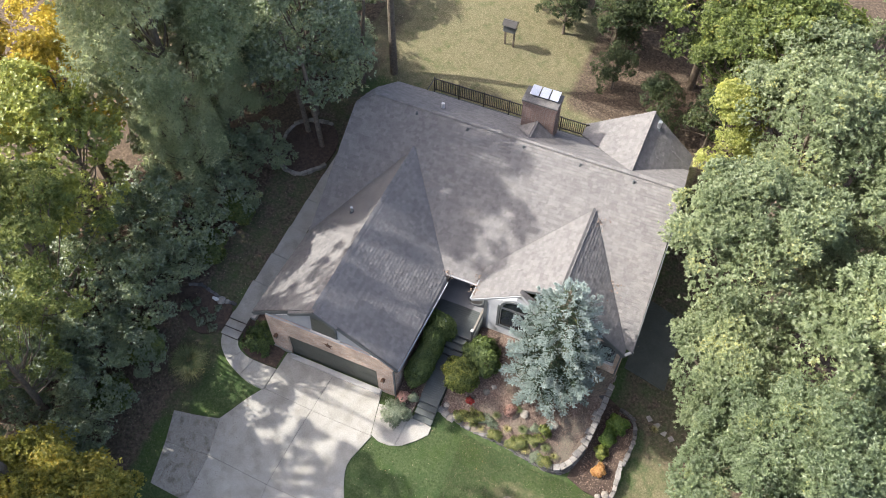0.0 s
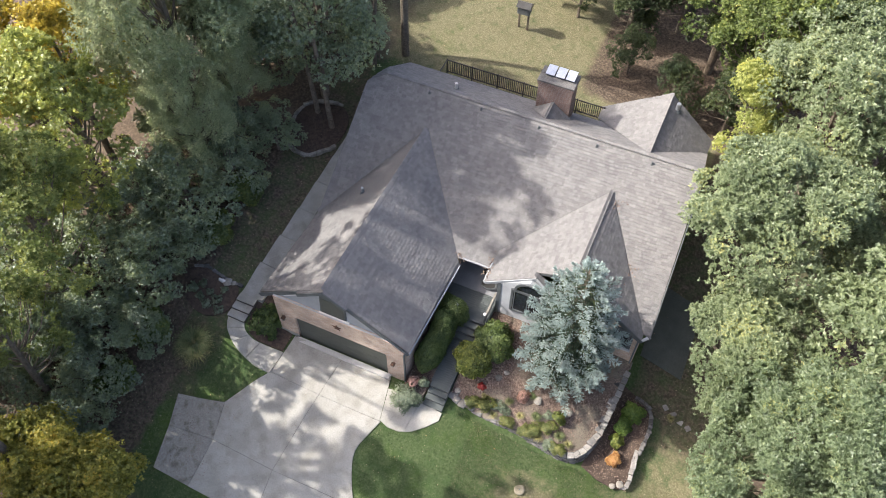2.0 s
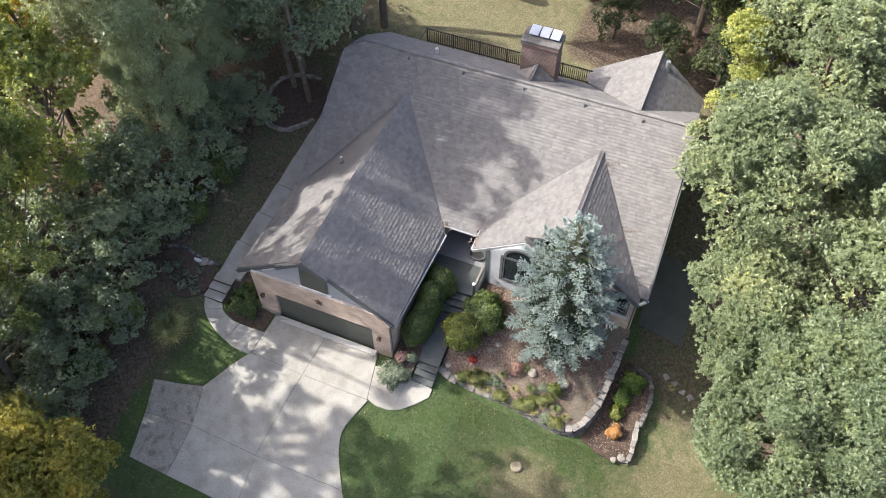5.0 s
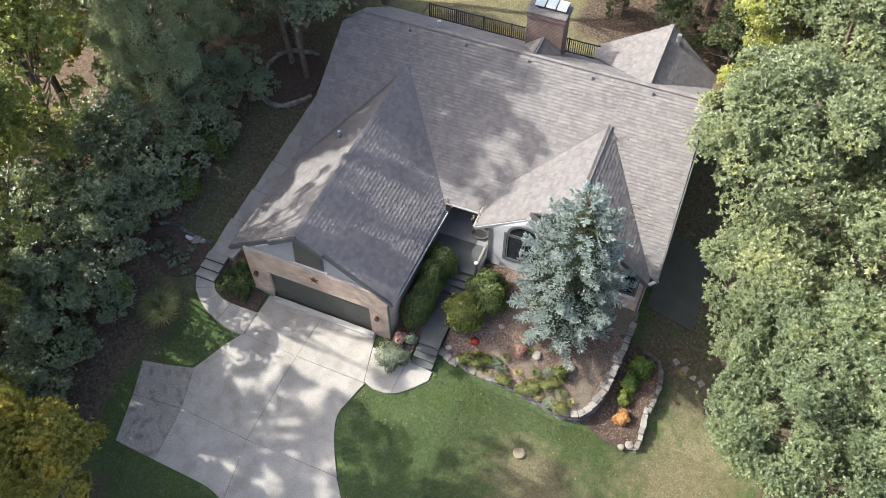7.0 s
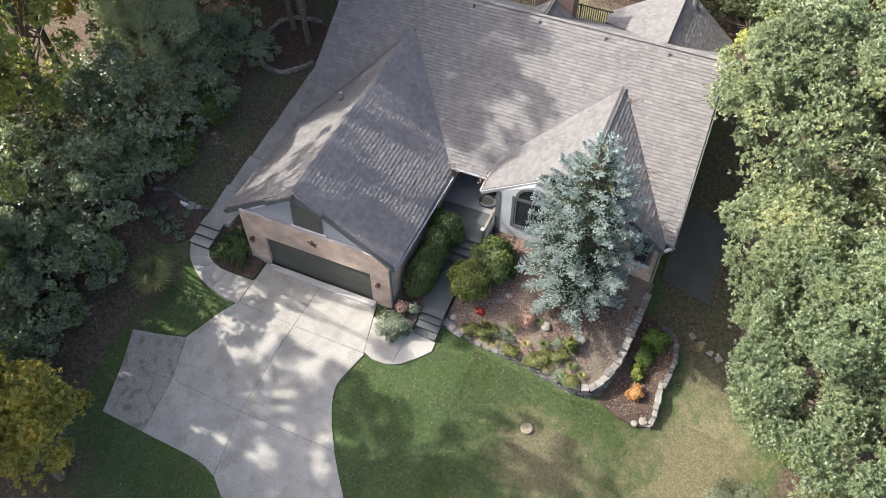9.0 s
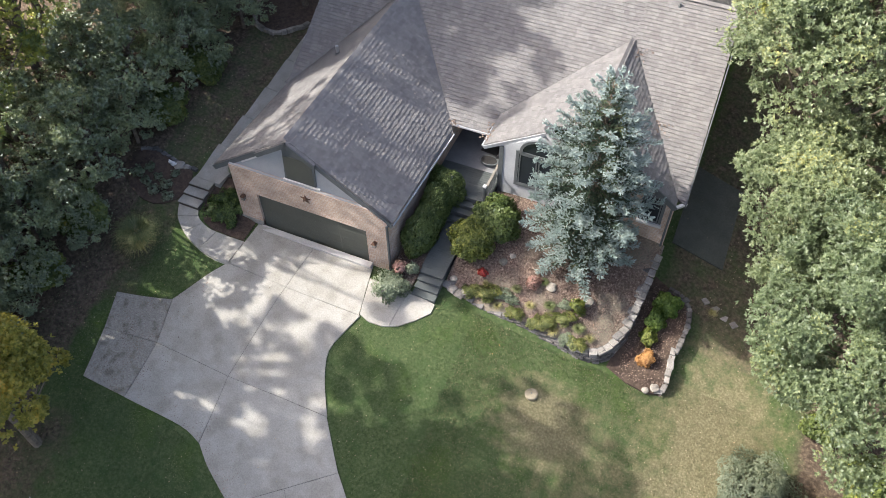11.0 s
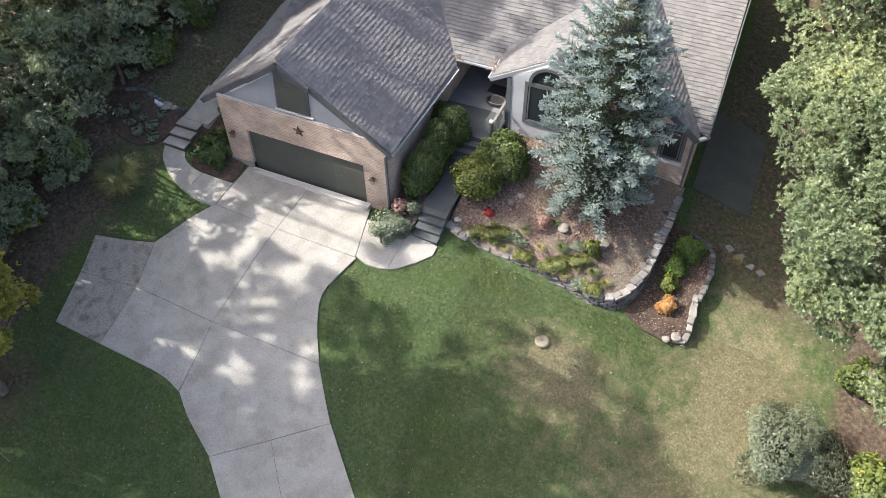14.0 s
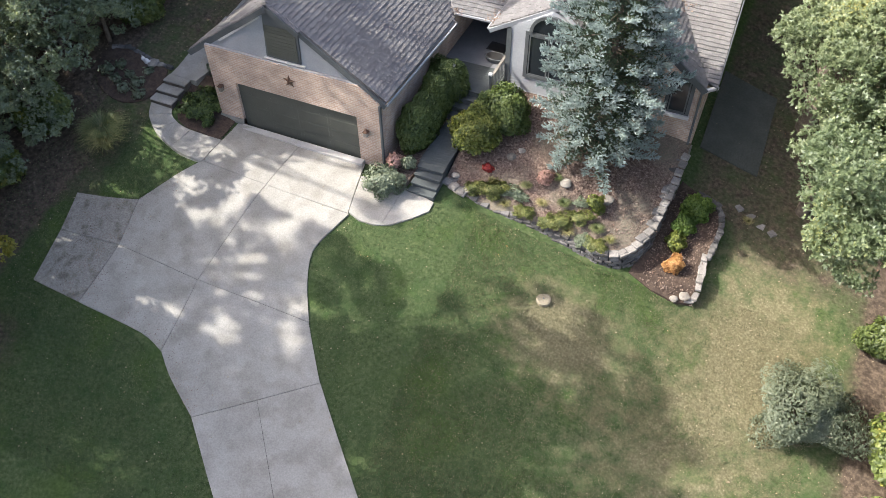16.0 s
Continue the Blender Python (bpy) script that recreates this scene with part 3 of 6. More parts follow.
part("skirt", boxes((4.5, 5.42, 0.5, 2.9, WZ - 0.9, WZ - 0.055)), TRIM, entry_walk)
PORCH = 1.25
for i in range(3):
    y0 = 2.95 + 0.28 * i
    part("tread", boxes((4.35, 5.5, y0, y0 + 0.30, WZ + (PORCH - WZ) / 4 * (i + 1) - 0.04, WZ + (PORCH - WZ) / 4 * (i + 1)), bevel=0.008), DECK, entry_walk)
    part("riser", boxes((4.38, 5.47, y0 + 0.04, y0 + 0.3, WZ - 0.6, WZ + (PORCH - WZ) / 4 * (i + 1) - 0.045)), TRIM, entry_walk)
for i in range(14):
    y0 = 3.8 + 0.118 * i
    part("board", boxes((3.3, 5.88, y0, y0 + 0.112, PORCH - 0.05, PORCH)), DECK, entry_walk)
part("skirt", boxes((3.35, 5.85, 3.85, 5.4, 0.0, PORCH - 0.055)), TRIM, entry_walk)

# ---- house ----
house = holder("house", (0, 0, 0), "low brick and siding house under a weathered grey shingle roof", "house")


def roof_plane(poly, course=0.165, tab=0.2, name="roof_slope", single=None):
    """A slope: a deck with thickness, and on it courses of tabs that lap one another. poly: corners in space, in one plane."""
    pts = [Vector(p) for p in poly]
    n = (pts[1] - pts[0]).cross(pts[2] - pts[0]).normalized()
    if n.z < 0:
        n = -n
    deck = part(name, extruded([p - n * 0.02 for p in pts], -n * 0.16), SHINGLE, house)
    deck.data.materials.append(TRIM)
    for f in deck.data.polygons:
        f.material_index = 0 if f.normal.dot(n) > 0.9 else 1
    along = Vector((0, 0, 1)).cross(n).normalized()
    up = n.cross(along)
    o = pts[0]
    flat = [((p - o).dot(along), (p - o).dot(up)) for p in pts]
    t0, t1 = min(f[1] for f in flat), max(f[1] for f in flat)
    rnd = random.Random(len(poly) * 7 + round(poly[0][0] * 10))
    verts, faces = [], []
    row = 0
    t = t0 - 0.02
    while t < t1:
        spans = []
        for level in (t, t + course):
            tm = min(max(level, t0 + 1e-3), t1 - 1e-3)
            hits = [q[0] + (tm - q[1]) / (p[1] - q[1]) * (p[0] - q[0]) for p, q in zip(flat, flat[-1:] + flat[:-1]) if (p[1] - tm) * (q[1] - tm) < 0]
            if len(hits) >= 2:
                spans.append((min(hits), max(hits)))
        if len(spans) == 2:
            s0, s1 = max(a for a, _ in spans), min(b for _, b in spans)
            s = s0 - rnd.random() * tab
            while s < s1:
                w = tab * rnd.choice((0.5, 0.7, 0.9, 1.2, 1.5))
                a, b = max(s, s0), min(s + w - 0.0015, s1)
                s += w
                if b - a < 0.03:
                    continue
                h0, h1 = rnd.choice((0.017, 0.021, 0.026, 0.031)) + rnd.random() * 0.003, 0.001
                drop = rnd.choice((0, 0, 0.012, 0.02))
                k = len(verts)
                for ss, tt, hh in ((a, t - drop, h0), (b, t - drop, h0), (b, t + course * 1.05, h1), (a, t + course * 1.05, h1), (a, t - drop, -0.015), (b, t - drop, -0.015)):
                    verts.append(o + along * ss + up * tt + n * hh)
                if single and single(*(o + along * a + up * t)[:2]):
                    place("shingle", mesh_of("shingle", verts[k:], [(0, 1, 2, 3), (4, 5, 1, 0), (4, 0, 3), (5, 2, 1)], SHINGLE_PIECE), deck)
                    del verts[k:]
                    continue
                faces += [(k, k + 1, k + 2, k + 3), (k + 4, k + 5, k + 1, k), (k + 4, k, k + 3), (k + 5, k + 2, k + 1)]
        t += course
        row += 1
    place("shingles", mesh_of("shingles", verts, faces, SHINGLE), deck, kind="stuff")
    return deck


def valley(a, b, p, q):
    """A woven valley from a to b: strips that lie on the slopes through p and through q."""
    a, b = Vector(a), Vector(b)
    bm = bmesh.new()
    for side in (Vector(p), Vector(q)):
        n = (b - a).cross(side - a).normalized()
        n = n if n.z > 0 else -n
        out = n.cross(b - a).normalized() * 0.17
        out = out if out.dot(side - a) > 0 else -out
        bm.faces.new([bm.verts.new(v + n * h) for v, h in ((a, 0.003), (b, 0.003), (b + out, 0.006), (a + out, 0.006))])
    return part("valley", bm, SHINGLE, house)


def cap_line(a, b, w=0.22):
    """Ridge caps from a to b."""
    a, b = Vector(a), Vector(b)
    d = b - a
    n = max(1, round(d.length / 0.2))
    bm = bmesh.new()
    s = d.cross(Vector((0, 0, 1))).normalized()
    for i in range(n):
        p, q = a + d * (i / n), a + d * ((i + 1.1) / n)
        lift = Vector((0, 0, 0.03)), Vector((0, 0, 0.02))
        vs = [p + lift[0] - s * w / 2 - Vector((0, 0, w * .34)), p + lift[0], p + lift[0] + s * w / 2 - Vector((0, 0, w * .34)),
              q + lift[1] - s * w / 2 - Vector((0, 0, w * .34)), q + lift[1], q + lift[1] + s * w / 2 - Vector((0, 0, w * .34))]
        vs = [bm.verts.new(v) for v in vs]
        bm.faces.new((vs[0], vs[1], vs[4], vs[3]))
        bm.faces.new((vs[1], vs[2], vs[5], vs[4]))
    return part("ridge_cap", bm, SHINGLE, house)


# key heights of the roof
GX, GX2, GZ = -0.56, -0.5, 5.47                       # garage ridge, at its front and at its back
EL, ER, EZ = -4.38, 3.45, 2.74                        # garage eaves
RY, RZ, SLOPE = 12.8, 6.4, 0.51                       # main ridge
BY, BZ = 16.2, 4.25                                    # back eave
LW, RE = -4.35, 12.95                                 # ends of the main ridge
GF = 0.2                                            # front edge of the garage roof


def main_y(z):
    return RY - (RZ - z) / SLOPE


SE = (13.2, main_y(2.66), 2.66)
FP = (9.3, main_y(5.42), 5.42)                        # back end of the front gable's ridge
FE = (5.24, 4.85, 3.35)                               # its west eave, at the front
P1 = (7.58, 5.25, 4.54)
ENY, ENZ = main_y(2.93), 2.93                         # eave over the porch
GB = (GX2, main_y(GZ), GZ)
VL = (EL + 0.16, main_y(EZ), EZ)
FV = (FE[0], main_y(FE[2]), FE[2])
FR = (12.85, main_y(2.72), 2.72)                      # foot of the east valley

roof_plane([(GX, GF, GZ), (EL, GF + 0.1, EZ), VL, GB])
roof_plane([(GX, GF, GZ), GB, (3.62, main_y(EZ), EZ), (ER, GF, EZ)], single=lambda x, y: y < 1.6)
CLIP_F, CLIP_B, WR = (-4.52, RY - 0.6, RZ - 0.6 * SLOPE), (-4.2, RY + 1.0, RZ - 1.0 * (RZ - BZ) / (BY - RY)), (LW + 0.7, RY, RZ)
roof_plane([WR, CLIP_F, VL, GB, (GX2, RY, RZ)])
roof_plane([WR, CLIP_B, CLIP_F])
roof_plane([(GX2, RY, RZ), GB, (3.40, ENY, ENZ), (FE[0], ENY, ENZ), FV, FP, (FP[0], RY, RZ)])
roof_plane([(FP[0], RY, RZ), FP, FR, SE, (RE, RY, RZ)])
roof_plane([WR, (RE, RY, RZ), (RE, BY, BZ), (LW + 0.35, BY, BZ), CLIP_B])
ridge_f = (FP[0], 5.35, FP[2])
roof_plane([FP, FV, FE, P1, (P1[0], 5.55, P1[2]), ridge_f])
roof_plane([FP, ridge_f, (12.85, 5.2, FR[2]), FR])
bay_r = (8.9, 5.0, 3.6)
roof_plane([P1, (P1[0] + 0.02, 5.5, P1[2]), (8.93, 5.5, 3.62), bay_r])
WING = ((10.2, 13.2, 6.05), (10.25, 17.9, 6.05))         # ridge of the back wing
roof_plane([WING[0], WING[1], (6.95, 17.5, 4.1), (6.95, 16.6, 4.1)])
roof_plane([WING[0], (12.9, 16.4, 4.0), (12.9, 17.6, 4.0), WING[1]])
valley(GB, (3.46, main_y(2.85), 2.85), (3, 3, 3.18), (4.5, 9, RZ - SLOPE * (RY - 9)))
valley(GB, VL, (-2, 3, 4.47), (-3, 9, RZ - SLOPE * (RY - 9)))
valley(FP, FV, (6.2, 6, 3.85), (4, 9, RZ - SLOPE * (RY - 9)))
valley(FP, FR, (11, 6, 4.1), (12.8, 9, RZ - SLOPE * (RY - 9)))
cap_line((GX, GF, GZ), GB)
cap_line(WR, (RE, RY, RZ))
cap_line(FP, ridge_f)
cap_line(*WING)


def wall(name, pts, way, mat, label=""):
    return part(name, extruded(pts, way), mat, house, label)


WY, SY = 0.1, 0.26                                    # faces of the brick and of the gable siding
wall("wall", [(-3.5, WY, -0.5), (-2.52, WY, -0.5), (-2.52, WY, 1.93), (-3.5, WY, 1.93)], (0, 0.24, 0), BRICK, "tan brick pier")
wall("wall", [(2.34, WY, -0.5), (3.27, WY, -0.5), (3.27, WY, 1.93), (2.34, WY, 1.93)], (0, 0.24, 0), BRICK, "tan brick pier")
wall("wall", [(-3.5, WY, 1.93), (3.27, WY, 1.93), (3.27, WY, 2.7), (2.5, WY, 3.24), (-3.5, WY, 3.24)], (0, 0.24, 0), BRICK, "tan brick over the garage door")
wall("foundation", [(-3.53, WY - 0.03, -0.5), (-2.52, WY - 0.03, -0.5), (-2.52, WY - 0.03, 0.3), (-3.53, WY - 0.03, 0.3)], (0, 0.2, 0), CONCRETE, "pale concrete foot of the wall")
wall("wall", [(3.03, WY + 0.24, -0.5), (3.27, WY + 0.24, -0.5), (3.27, WY + 0.24, 2.75), (3.03, WY + 0.24, 2.75)], (0, 7.9, 0), BRICK, "tan brick side wall")
wall("wall", [(-3.5, WY + 0.24, -0.5), (-3.26, WY + 0.24, -0.5), (-3.26, WY + 0.24, 3.1), (-3.5, WY + 0.24, 3.1)], (0, 8, 0), BRICK, "tan brick side wall")
wall("wall", [(-3.9, 8, 0), (-3.9, 16, 0), (-3.9, 16, 3.9), (-3.9, 13.4, 5.6), (-3.9, 12.2, 5.6), (-3.9, 8, 3.7)], (0.24, 0, 0), BRICK)
wall("wall", [(-3.7, 15.8, 0), (12.6, 15.8, 0), (12.6, 15.8, 3.9), (-3.7, 15.8, 3.9)], (0, 0.24, 0), BRICK)
wall("wall", [(12.62, 5.4, -1.6), (12.62, 15.8, -0.6), (12.62, 15.8, 3.9), (12.62, 12.8, 6.1), (12.62, 5.4, 2.4)], (0.24, 0, 0), BRICK, "brick end wall in shade")
wall("wall", [(8.9, 5.4, -0.5), (12.62, 5.4, -1.2), (12.62, 5.4, 2.6), (9.3, 5.4, 5.2), (8.9, 5.4, 4.9)], (0, 0.24, 0), BRICK, "tan brick front wall")
# bay with lap siding
wall("wall", [(5.95, 4.98, 0.5), (8.9, 4.98, 0.5), (8.9, 4.98, 3.5), (7.4, 4.98, 4.3), (5.95, 4.98, 3.5)], (0, 0.4, 0), SIDING, "pale grey siding of the bay")
wall("wall", [(5.95, 5.38, 0.5), (6.1, 5.38, 0.5), (6.1, 5.38, 3.4), (5.95, 5.38, 3.4)], (0, 3.2, 0), SIDING)
wall("wall", [(3.27, 8.3, 0.5), (6.0, 8.3, 0.5), (6.0, 8.3, 3.9), (3.27, 8.3, 3.9)], (0, 0.2, 0), SIDING, "porch back wall")
# gable siding boards
bm = bmesh.new()
z = 3.24
while z < 5.15:
    half_l = (GZ - 0.24 - z) / (GZ - EZ) * (GX - EL)
    half_r = (GZ - 0.24 - z) / (GZ - EZ) * (ER - GX)
    x0, x1 = max(-3.5, GX - half_l), min(3.27, GX + half_r)
    v = [bm.verts.new(p) for p in ((x0, SY - 0.012, z), (x1, SY - 0.012, z), (x1, SY + 0.008, z + 0.13), (x0, SY + 0.008, z + 0.13),
                                    (x0, SY + 0.1, z), (x1, SY + 0.1, z), (x1, SY + 0.1, z + 0.13), (x0, SY + 0.1, z + 0.13))]
    for fidx in ((0, 1, 2, 3), (4, 7, 6, 5), (0, 4, 5, 1), (0, 3, 7, 4), (1, 5, 6, 2), (3, 2, 6, 7)):
        bm.faces.new([v[i] for i in fidx])
    z += 0.128
part("gable_siding", bm, SIDING, house, "pale grey lap siding in the gable")

# garage door
gdoor = part("garage_door", boxes((-2.52, 2.34, WY + 0.12, WY + 0.17, -0.1, 1.98)), DOOR, house, "dark olive panelled garage door")
for r in range(4):
    for c in range(4):
        x0, zz = -2.46 + c * 1.2, 0.02 + r * 0.48
        part("panel", boxes((x0 + 0.05, x0 + 1.13, WY + 0.117, WY + 0.125, zz + 0.04, zz + 0.445), bevel=0.006), DOOR, gdoor)


# ---- planting ----
def leaf_quads(centres, normals, size, rng, stretch=1.6, jitter=0.5):
    """Small bent leaves: two faces folded along the midrib."""
    n = len(centres)
    d = rng.normal(size=(n, 3))
    d /= np.linalg.norm(d, axis=1)[:, None]
    nn = normals + jitter * rng.normal(size=(n, 3))
    nn /= np.linalg.norm(nn, axis=1)[:, None]
    u = np.cross(nn, d)
    u /= np.linalg.norm(u, axis=1)[:, None] + 1e-9
    v = np.cross(nn, u)
    s = (size * (0.6 + 0.8 * rng.random(n)))[:, None]
    a = centres - u * s * stretch / 2
    b = centres + u * s * stretch / 2
    l, r = centres + v * s / 2 + nn * s * 0.18, centres - v * s / 2 + nn * s * 0.18
    verts = np.stack([a, l, b, r], 1).reshape(-1, 3)
    k = np.arange(n)[:, None] * 4
    faces = np.concatenate([k + np.array([[0, 1, 2]]), k + np.array([[0, 2, 3]])], 0)
    return verts, faces


def unit(v):
    return v / (np.linalg.norm(v, axis=-1, keepdims=True) + 1e-9)


def tuft_leaves(centres, axes, rng, per, length, width, spread=1.0, folded=True):
    """Leaves that spring from twig ends, a ring of per blades round each axis, folded along the midrib or plain."""
    n = len(centres)
    x = unit(np.cross(axes, rng.normal(size=(n, 3))))
    y = np.cross(axes, x)
    a = rng.random(n)[:, None] * math.tau + np.arange(per)[None] * (math.tau / per) + rng.normal(size=(n, per)) * 0.35
    tilt = spread * (0.55 + 0.75 * rng.random((n, per)))
    side = x[:, None] * np.cos(a)[..., None] + y[:, None] * np.sin(a)[..., None]
    d = axes[:, None] * np.cos(tilt)[..., None] + side * np.sin(tilt)[..., None]
    d[..., 2] -= 0.18
    d = unit(d)
    w = unit(np.cross(d, axes[:, None] + 0.25 * rng.normal(size=(n, per, 3))))
    up = np.cross(w, d)
    ln = (length * (0.65 + 0.7 * rng.random((n, per))))[..., None]
    p = centres[:, None] + 0.12 * length * rng.normal(size=(n, per, 3))
    m = p + d * ln * 0.55
    h = w * ln * width / 2
    lift = up * ln * 0.08
    if not folded:
        verts = np.stack([p + d * ln * 0.2 + h + lift, p + d * ln * 0.2 - h - lift, p + d * ln], 2).reshape(-1, 3)
        return verts, np.arange(len(verts)).reshape(-1, 3)
    verts = np.stack([p, m + h + lift, p + d * ln, m - h + lift], 2).reshape(-1, 3)
    k = np.arange(n * per)[:, None] * 4
    return verts, np.concatenate([k + np.array([[0, 1, 2]]), k + np.array([[0, 2, 3]])], 0)


def numpy_mesh(name, verts, faces, mat):
    me = bpy.data.meshes.new(name)
    nv, nf, w = len(verts), len(faces), faces.shape[1]
    me.vertices.add(nv)
    me.vertices.foreach_set("co", verts.astype(np.float32).ravel())
    me.loops.add(nf * w)
    me.loops.foreach_set("vertex_index", faces.astype(np.int32).ravel())
    me.polygons.add(nf)
    me.polygons.foreach_set("loop_start", np.arange(0, nf * w, w, dtype=np.int32))
    me.polygons.foreach_set("loop_total", np.full(nf, w, np.int32))
    me.materials.append(mat)
    me.update(calc_edges=True)
    return me


def crown_points(rng, height, base, radius, lobes, lobe, tufts, masses, taper, hang):
    """Twig ends on the outer and upper sides of boughs, which gather into rounded masses of leaf with gaps between; returns the boughs' middles, the twig ends and their ways."""
    mid, half = (height + base) / 2, (height - base) / 2
    big = 0.44 * radius
    d = unit(rng.normal(size=(masses, 3)))
    d[:, 2] = np.where(d[:, 2] < -0.7, -d[:, 2], d[:, 2])
    m = d * (0.45 + 0.55 * rng.random((masses, 1)) ** 0.5) * np.array([radius - big, radius - big, half - big * 0.8])
    m[:, :2] *= (1 - taper * np.clip(m[:, 2:] / half, -0.4, 1))
    pick = np.arange(lobes) % masses
    e = unit(rng.normal(size=(lobes, 3)) + d[pick] * 0.5 + np.array([0, 0, 0.35]))
    c = m[pick] + e * big * (0.45 + 0.55 * rng.random((lobes, 1)) ** 0.5) * np.where(rng.random((masses, 1)) < 0.5, 0.85, 1.1)[pick] * np.array([1, 1, 0.75])
    c[:, 2] += mid
    out = unit(e * np.array([1, 1, 0.6]) + 0.4 * d[pick] + np.array([0, 0, 0.5]))
    rad = lobe * (0.5 + 0.7 * rng.random(lobes))
    g = unit(rng.normal(size=(lobes, tufts, 3)))
    back = (g * out[:, None]).sum(2) < -0.3
    g = np.where(back[..., None], -g, g)
    p = c[:, None] + g * rad[:, None, None] * (0.55 + 0.5 * rng.random((lobes, tufts, 1)) ** 0.6) * np.array([1, 1, 0.72])
    stray = rng.random((lobes, tufts, 1)) < 0.1
    p = np.where(stray, c[:, None] + (p - c[:, None]) * 1.35, p)
    if hang:
        p[..., 2] -= hang * rng.random((lobes, tufts)) ** 1.5
    ways = unit(0.8 * g + 0.4 * out[:, None] + 0.35 * rng.normal(size=g.shape) + np.array([0, 0, 0.85 if not hang else -0.35]))
    return c, p.reshape(-1, 3), ways.reshape(-1, 3)


def make_tree(seed, label, height, base, radius, leaf, lobes=90, lobe=1.0, tufts=60, per=6, length=0.16, width=0.42, trunk_r=0.22, masses=18, taper=0.15, hang=0.0, spread=1.0, folded=False, name="deciduous_tree"):
    rng = np.random.default_rng(seed)
    tree = holder(name, (0, 0, 0), label, "tree", "trees round the house")
    c, p, ways = crown_points(rng, height, base, radius, lobes, lobe, tufts, masses, taper, hang)
    bm = bmesh.new()
    lean = rng.normal(size=2) * 0.25
    trunk = [(0, 0, -0.4), (lean[0] * 0.3, lean[1] * 0.3, height * 0.25), (lean[0], lean[1], height * 0.5), (lean[0] * 1.6, lean[1] * 1.6, height * 0.78)]
    tube(bm, trunk, [trunk_r * 1.25, trunk_r, trunk_r * 0.7, trunk_r * 0.25], 9)
    part("trunk", bm, BARK, tree)
    bm = bmesh.new()
    for q in c[:: max(1, lobes // 34)]:
        k = min(2.7, max(0.9, (q[2] / height) * 2.6))
        i = int(k)
        a = Vector(trunk[i]).lerp(Vector(trunk[i + 1]), k - i)
        b = Vector(q)
        m = a.lerp(b, 0.5) + Vector((0, 0, -0.12 * (b - a).length)) + Vector(rng.normal(size=3)) * 0.15
        tube(bm, [a, m, b], [trunk_r * 0.32, trunk_r * 0.18, 0.015], 5)
    part("branchwork", bm, BARK, tree)
    v, f = tuft_leaves(p, ways, rng, per, length, width, spread, folded)
    place("crown", numpy_mesh("crown", v, f, leaf), tree)
    return tree


def make_shrub(seed, name, label, rx, rz, leaf, n=2600, size=0.06, lumpy=0.25, group="", stretch=1.6, skirt=0.3):
    rng = np.random.default_rng(seed)
    ob = holder(name, (0, 0, 0), label, "shrub", group)
    d = rng.normal(size=(n, 3))
    d /= np.linalg.norm(d, axis=1)[:, None]
    lobes = rng.normal(size=(14, 3))
    lobes /= np.linalg.norm(lobes, axis=1)[:, None]
    bulge = 1 - lumpy + 1.5 * lumpy * (np.maximum(0, d @ lobes.T) ** 8).max(1)
    r = bulge * (0.72 + 0.3 * rng.random(n))
    p = d * r[:, None] * np.array([rx, rx, rz]) + np.array([0, 0, rz * (1 - skirt)])
    keep = p[:, 2] > -0.02
    v, f = leaf_quads(p[keep], d[keep] + np.array([0, 0, 0.4]), size, rng, stretch)
    place("foliage", numpy_mesh("foliage", v, f, leaf), ob)
    bm = bmesh.new()
    for k in range(7):
        a = k * 0.9
        tube(bm, [(0.04 * math.cos(a), 0.04 * math.sin(a), -0.1), (rx * 0.3 * math.cos(a), rx * 0.3 * math.sin(a), rz * 0.5), (rx * 0.55 * math.cos(a), rx * 0.55 * math.sin(a), rz * 1.05)], [0.018, 0.014, 0.006], 5)
    part("stems", bm, BARK, ob)
    return ob


SPRUCE_OUTLINE = ((0, 0.86), (0.2, 1.02), (0.42, 1.04), (0.6, 0.93), (0.8, 0.55), (0.9, 0.31), (1.0, 0.05))


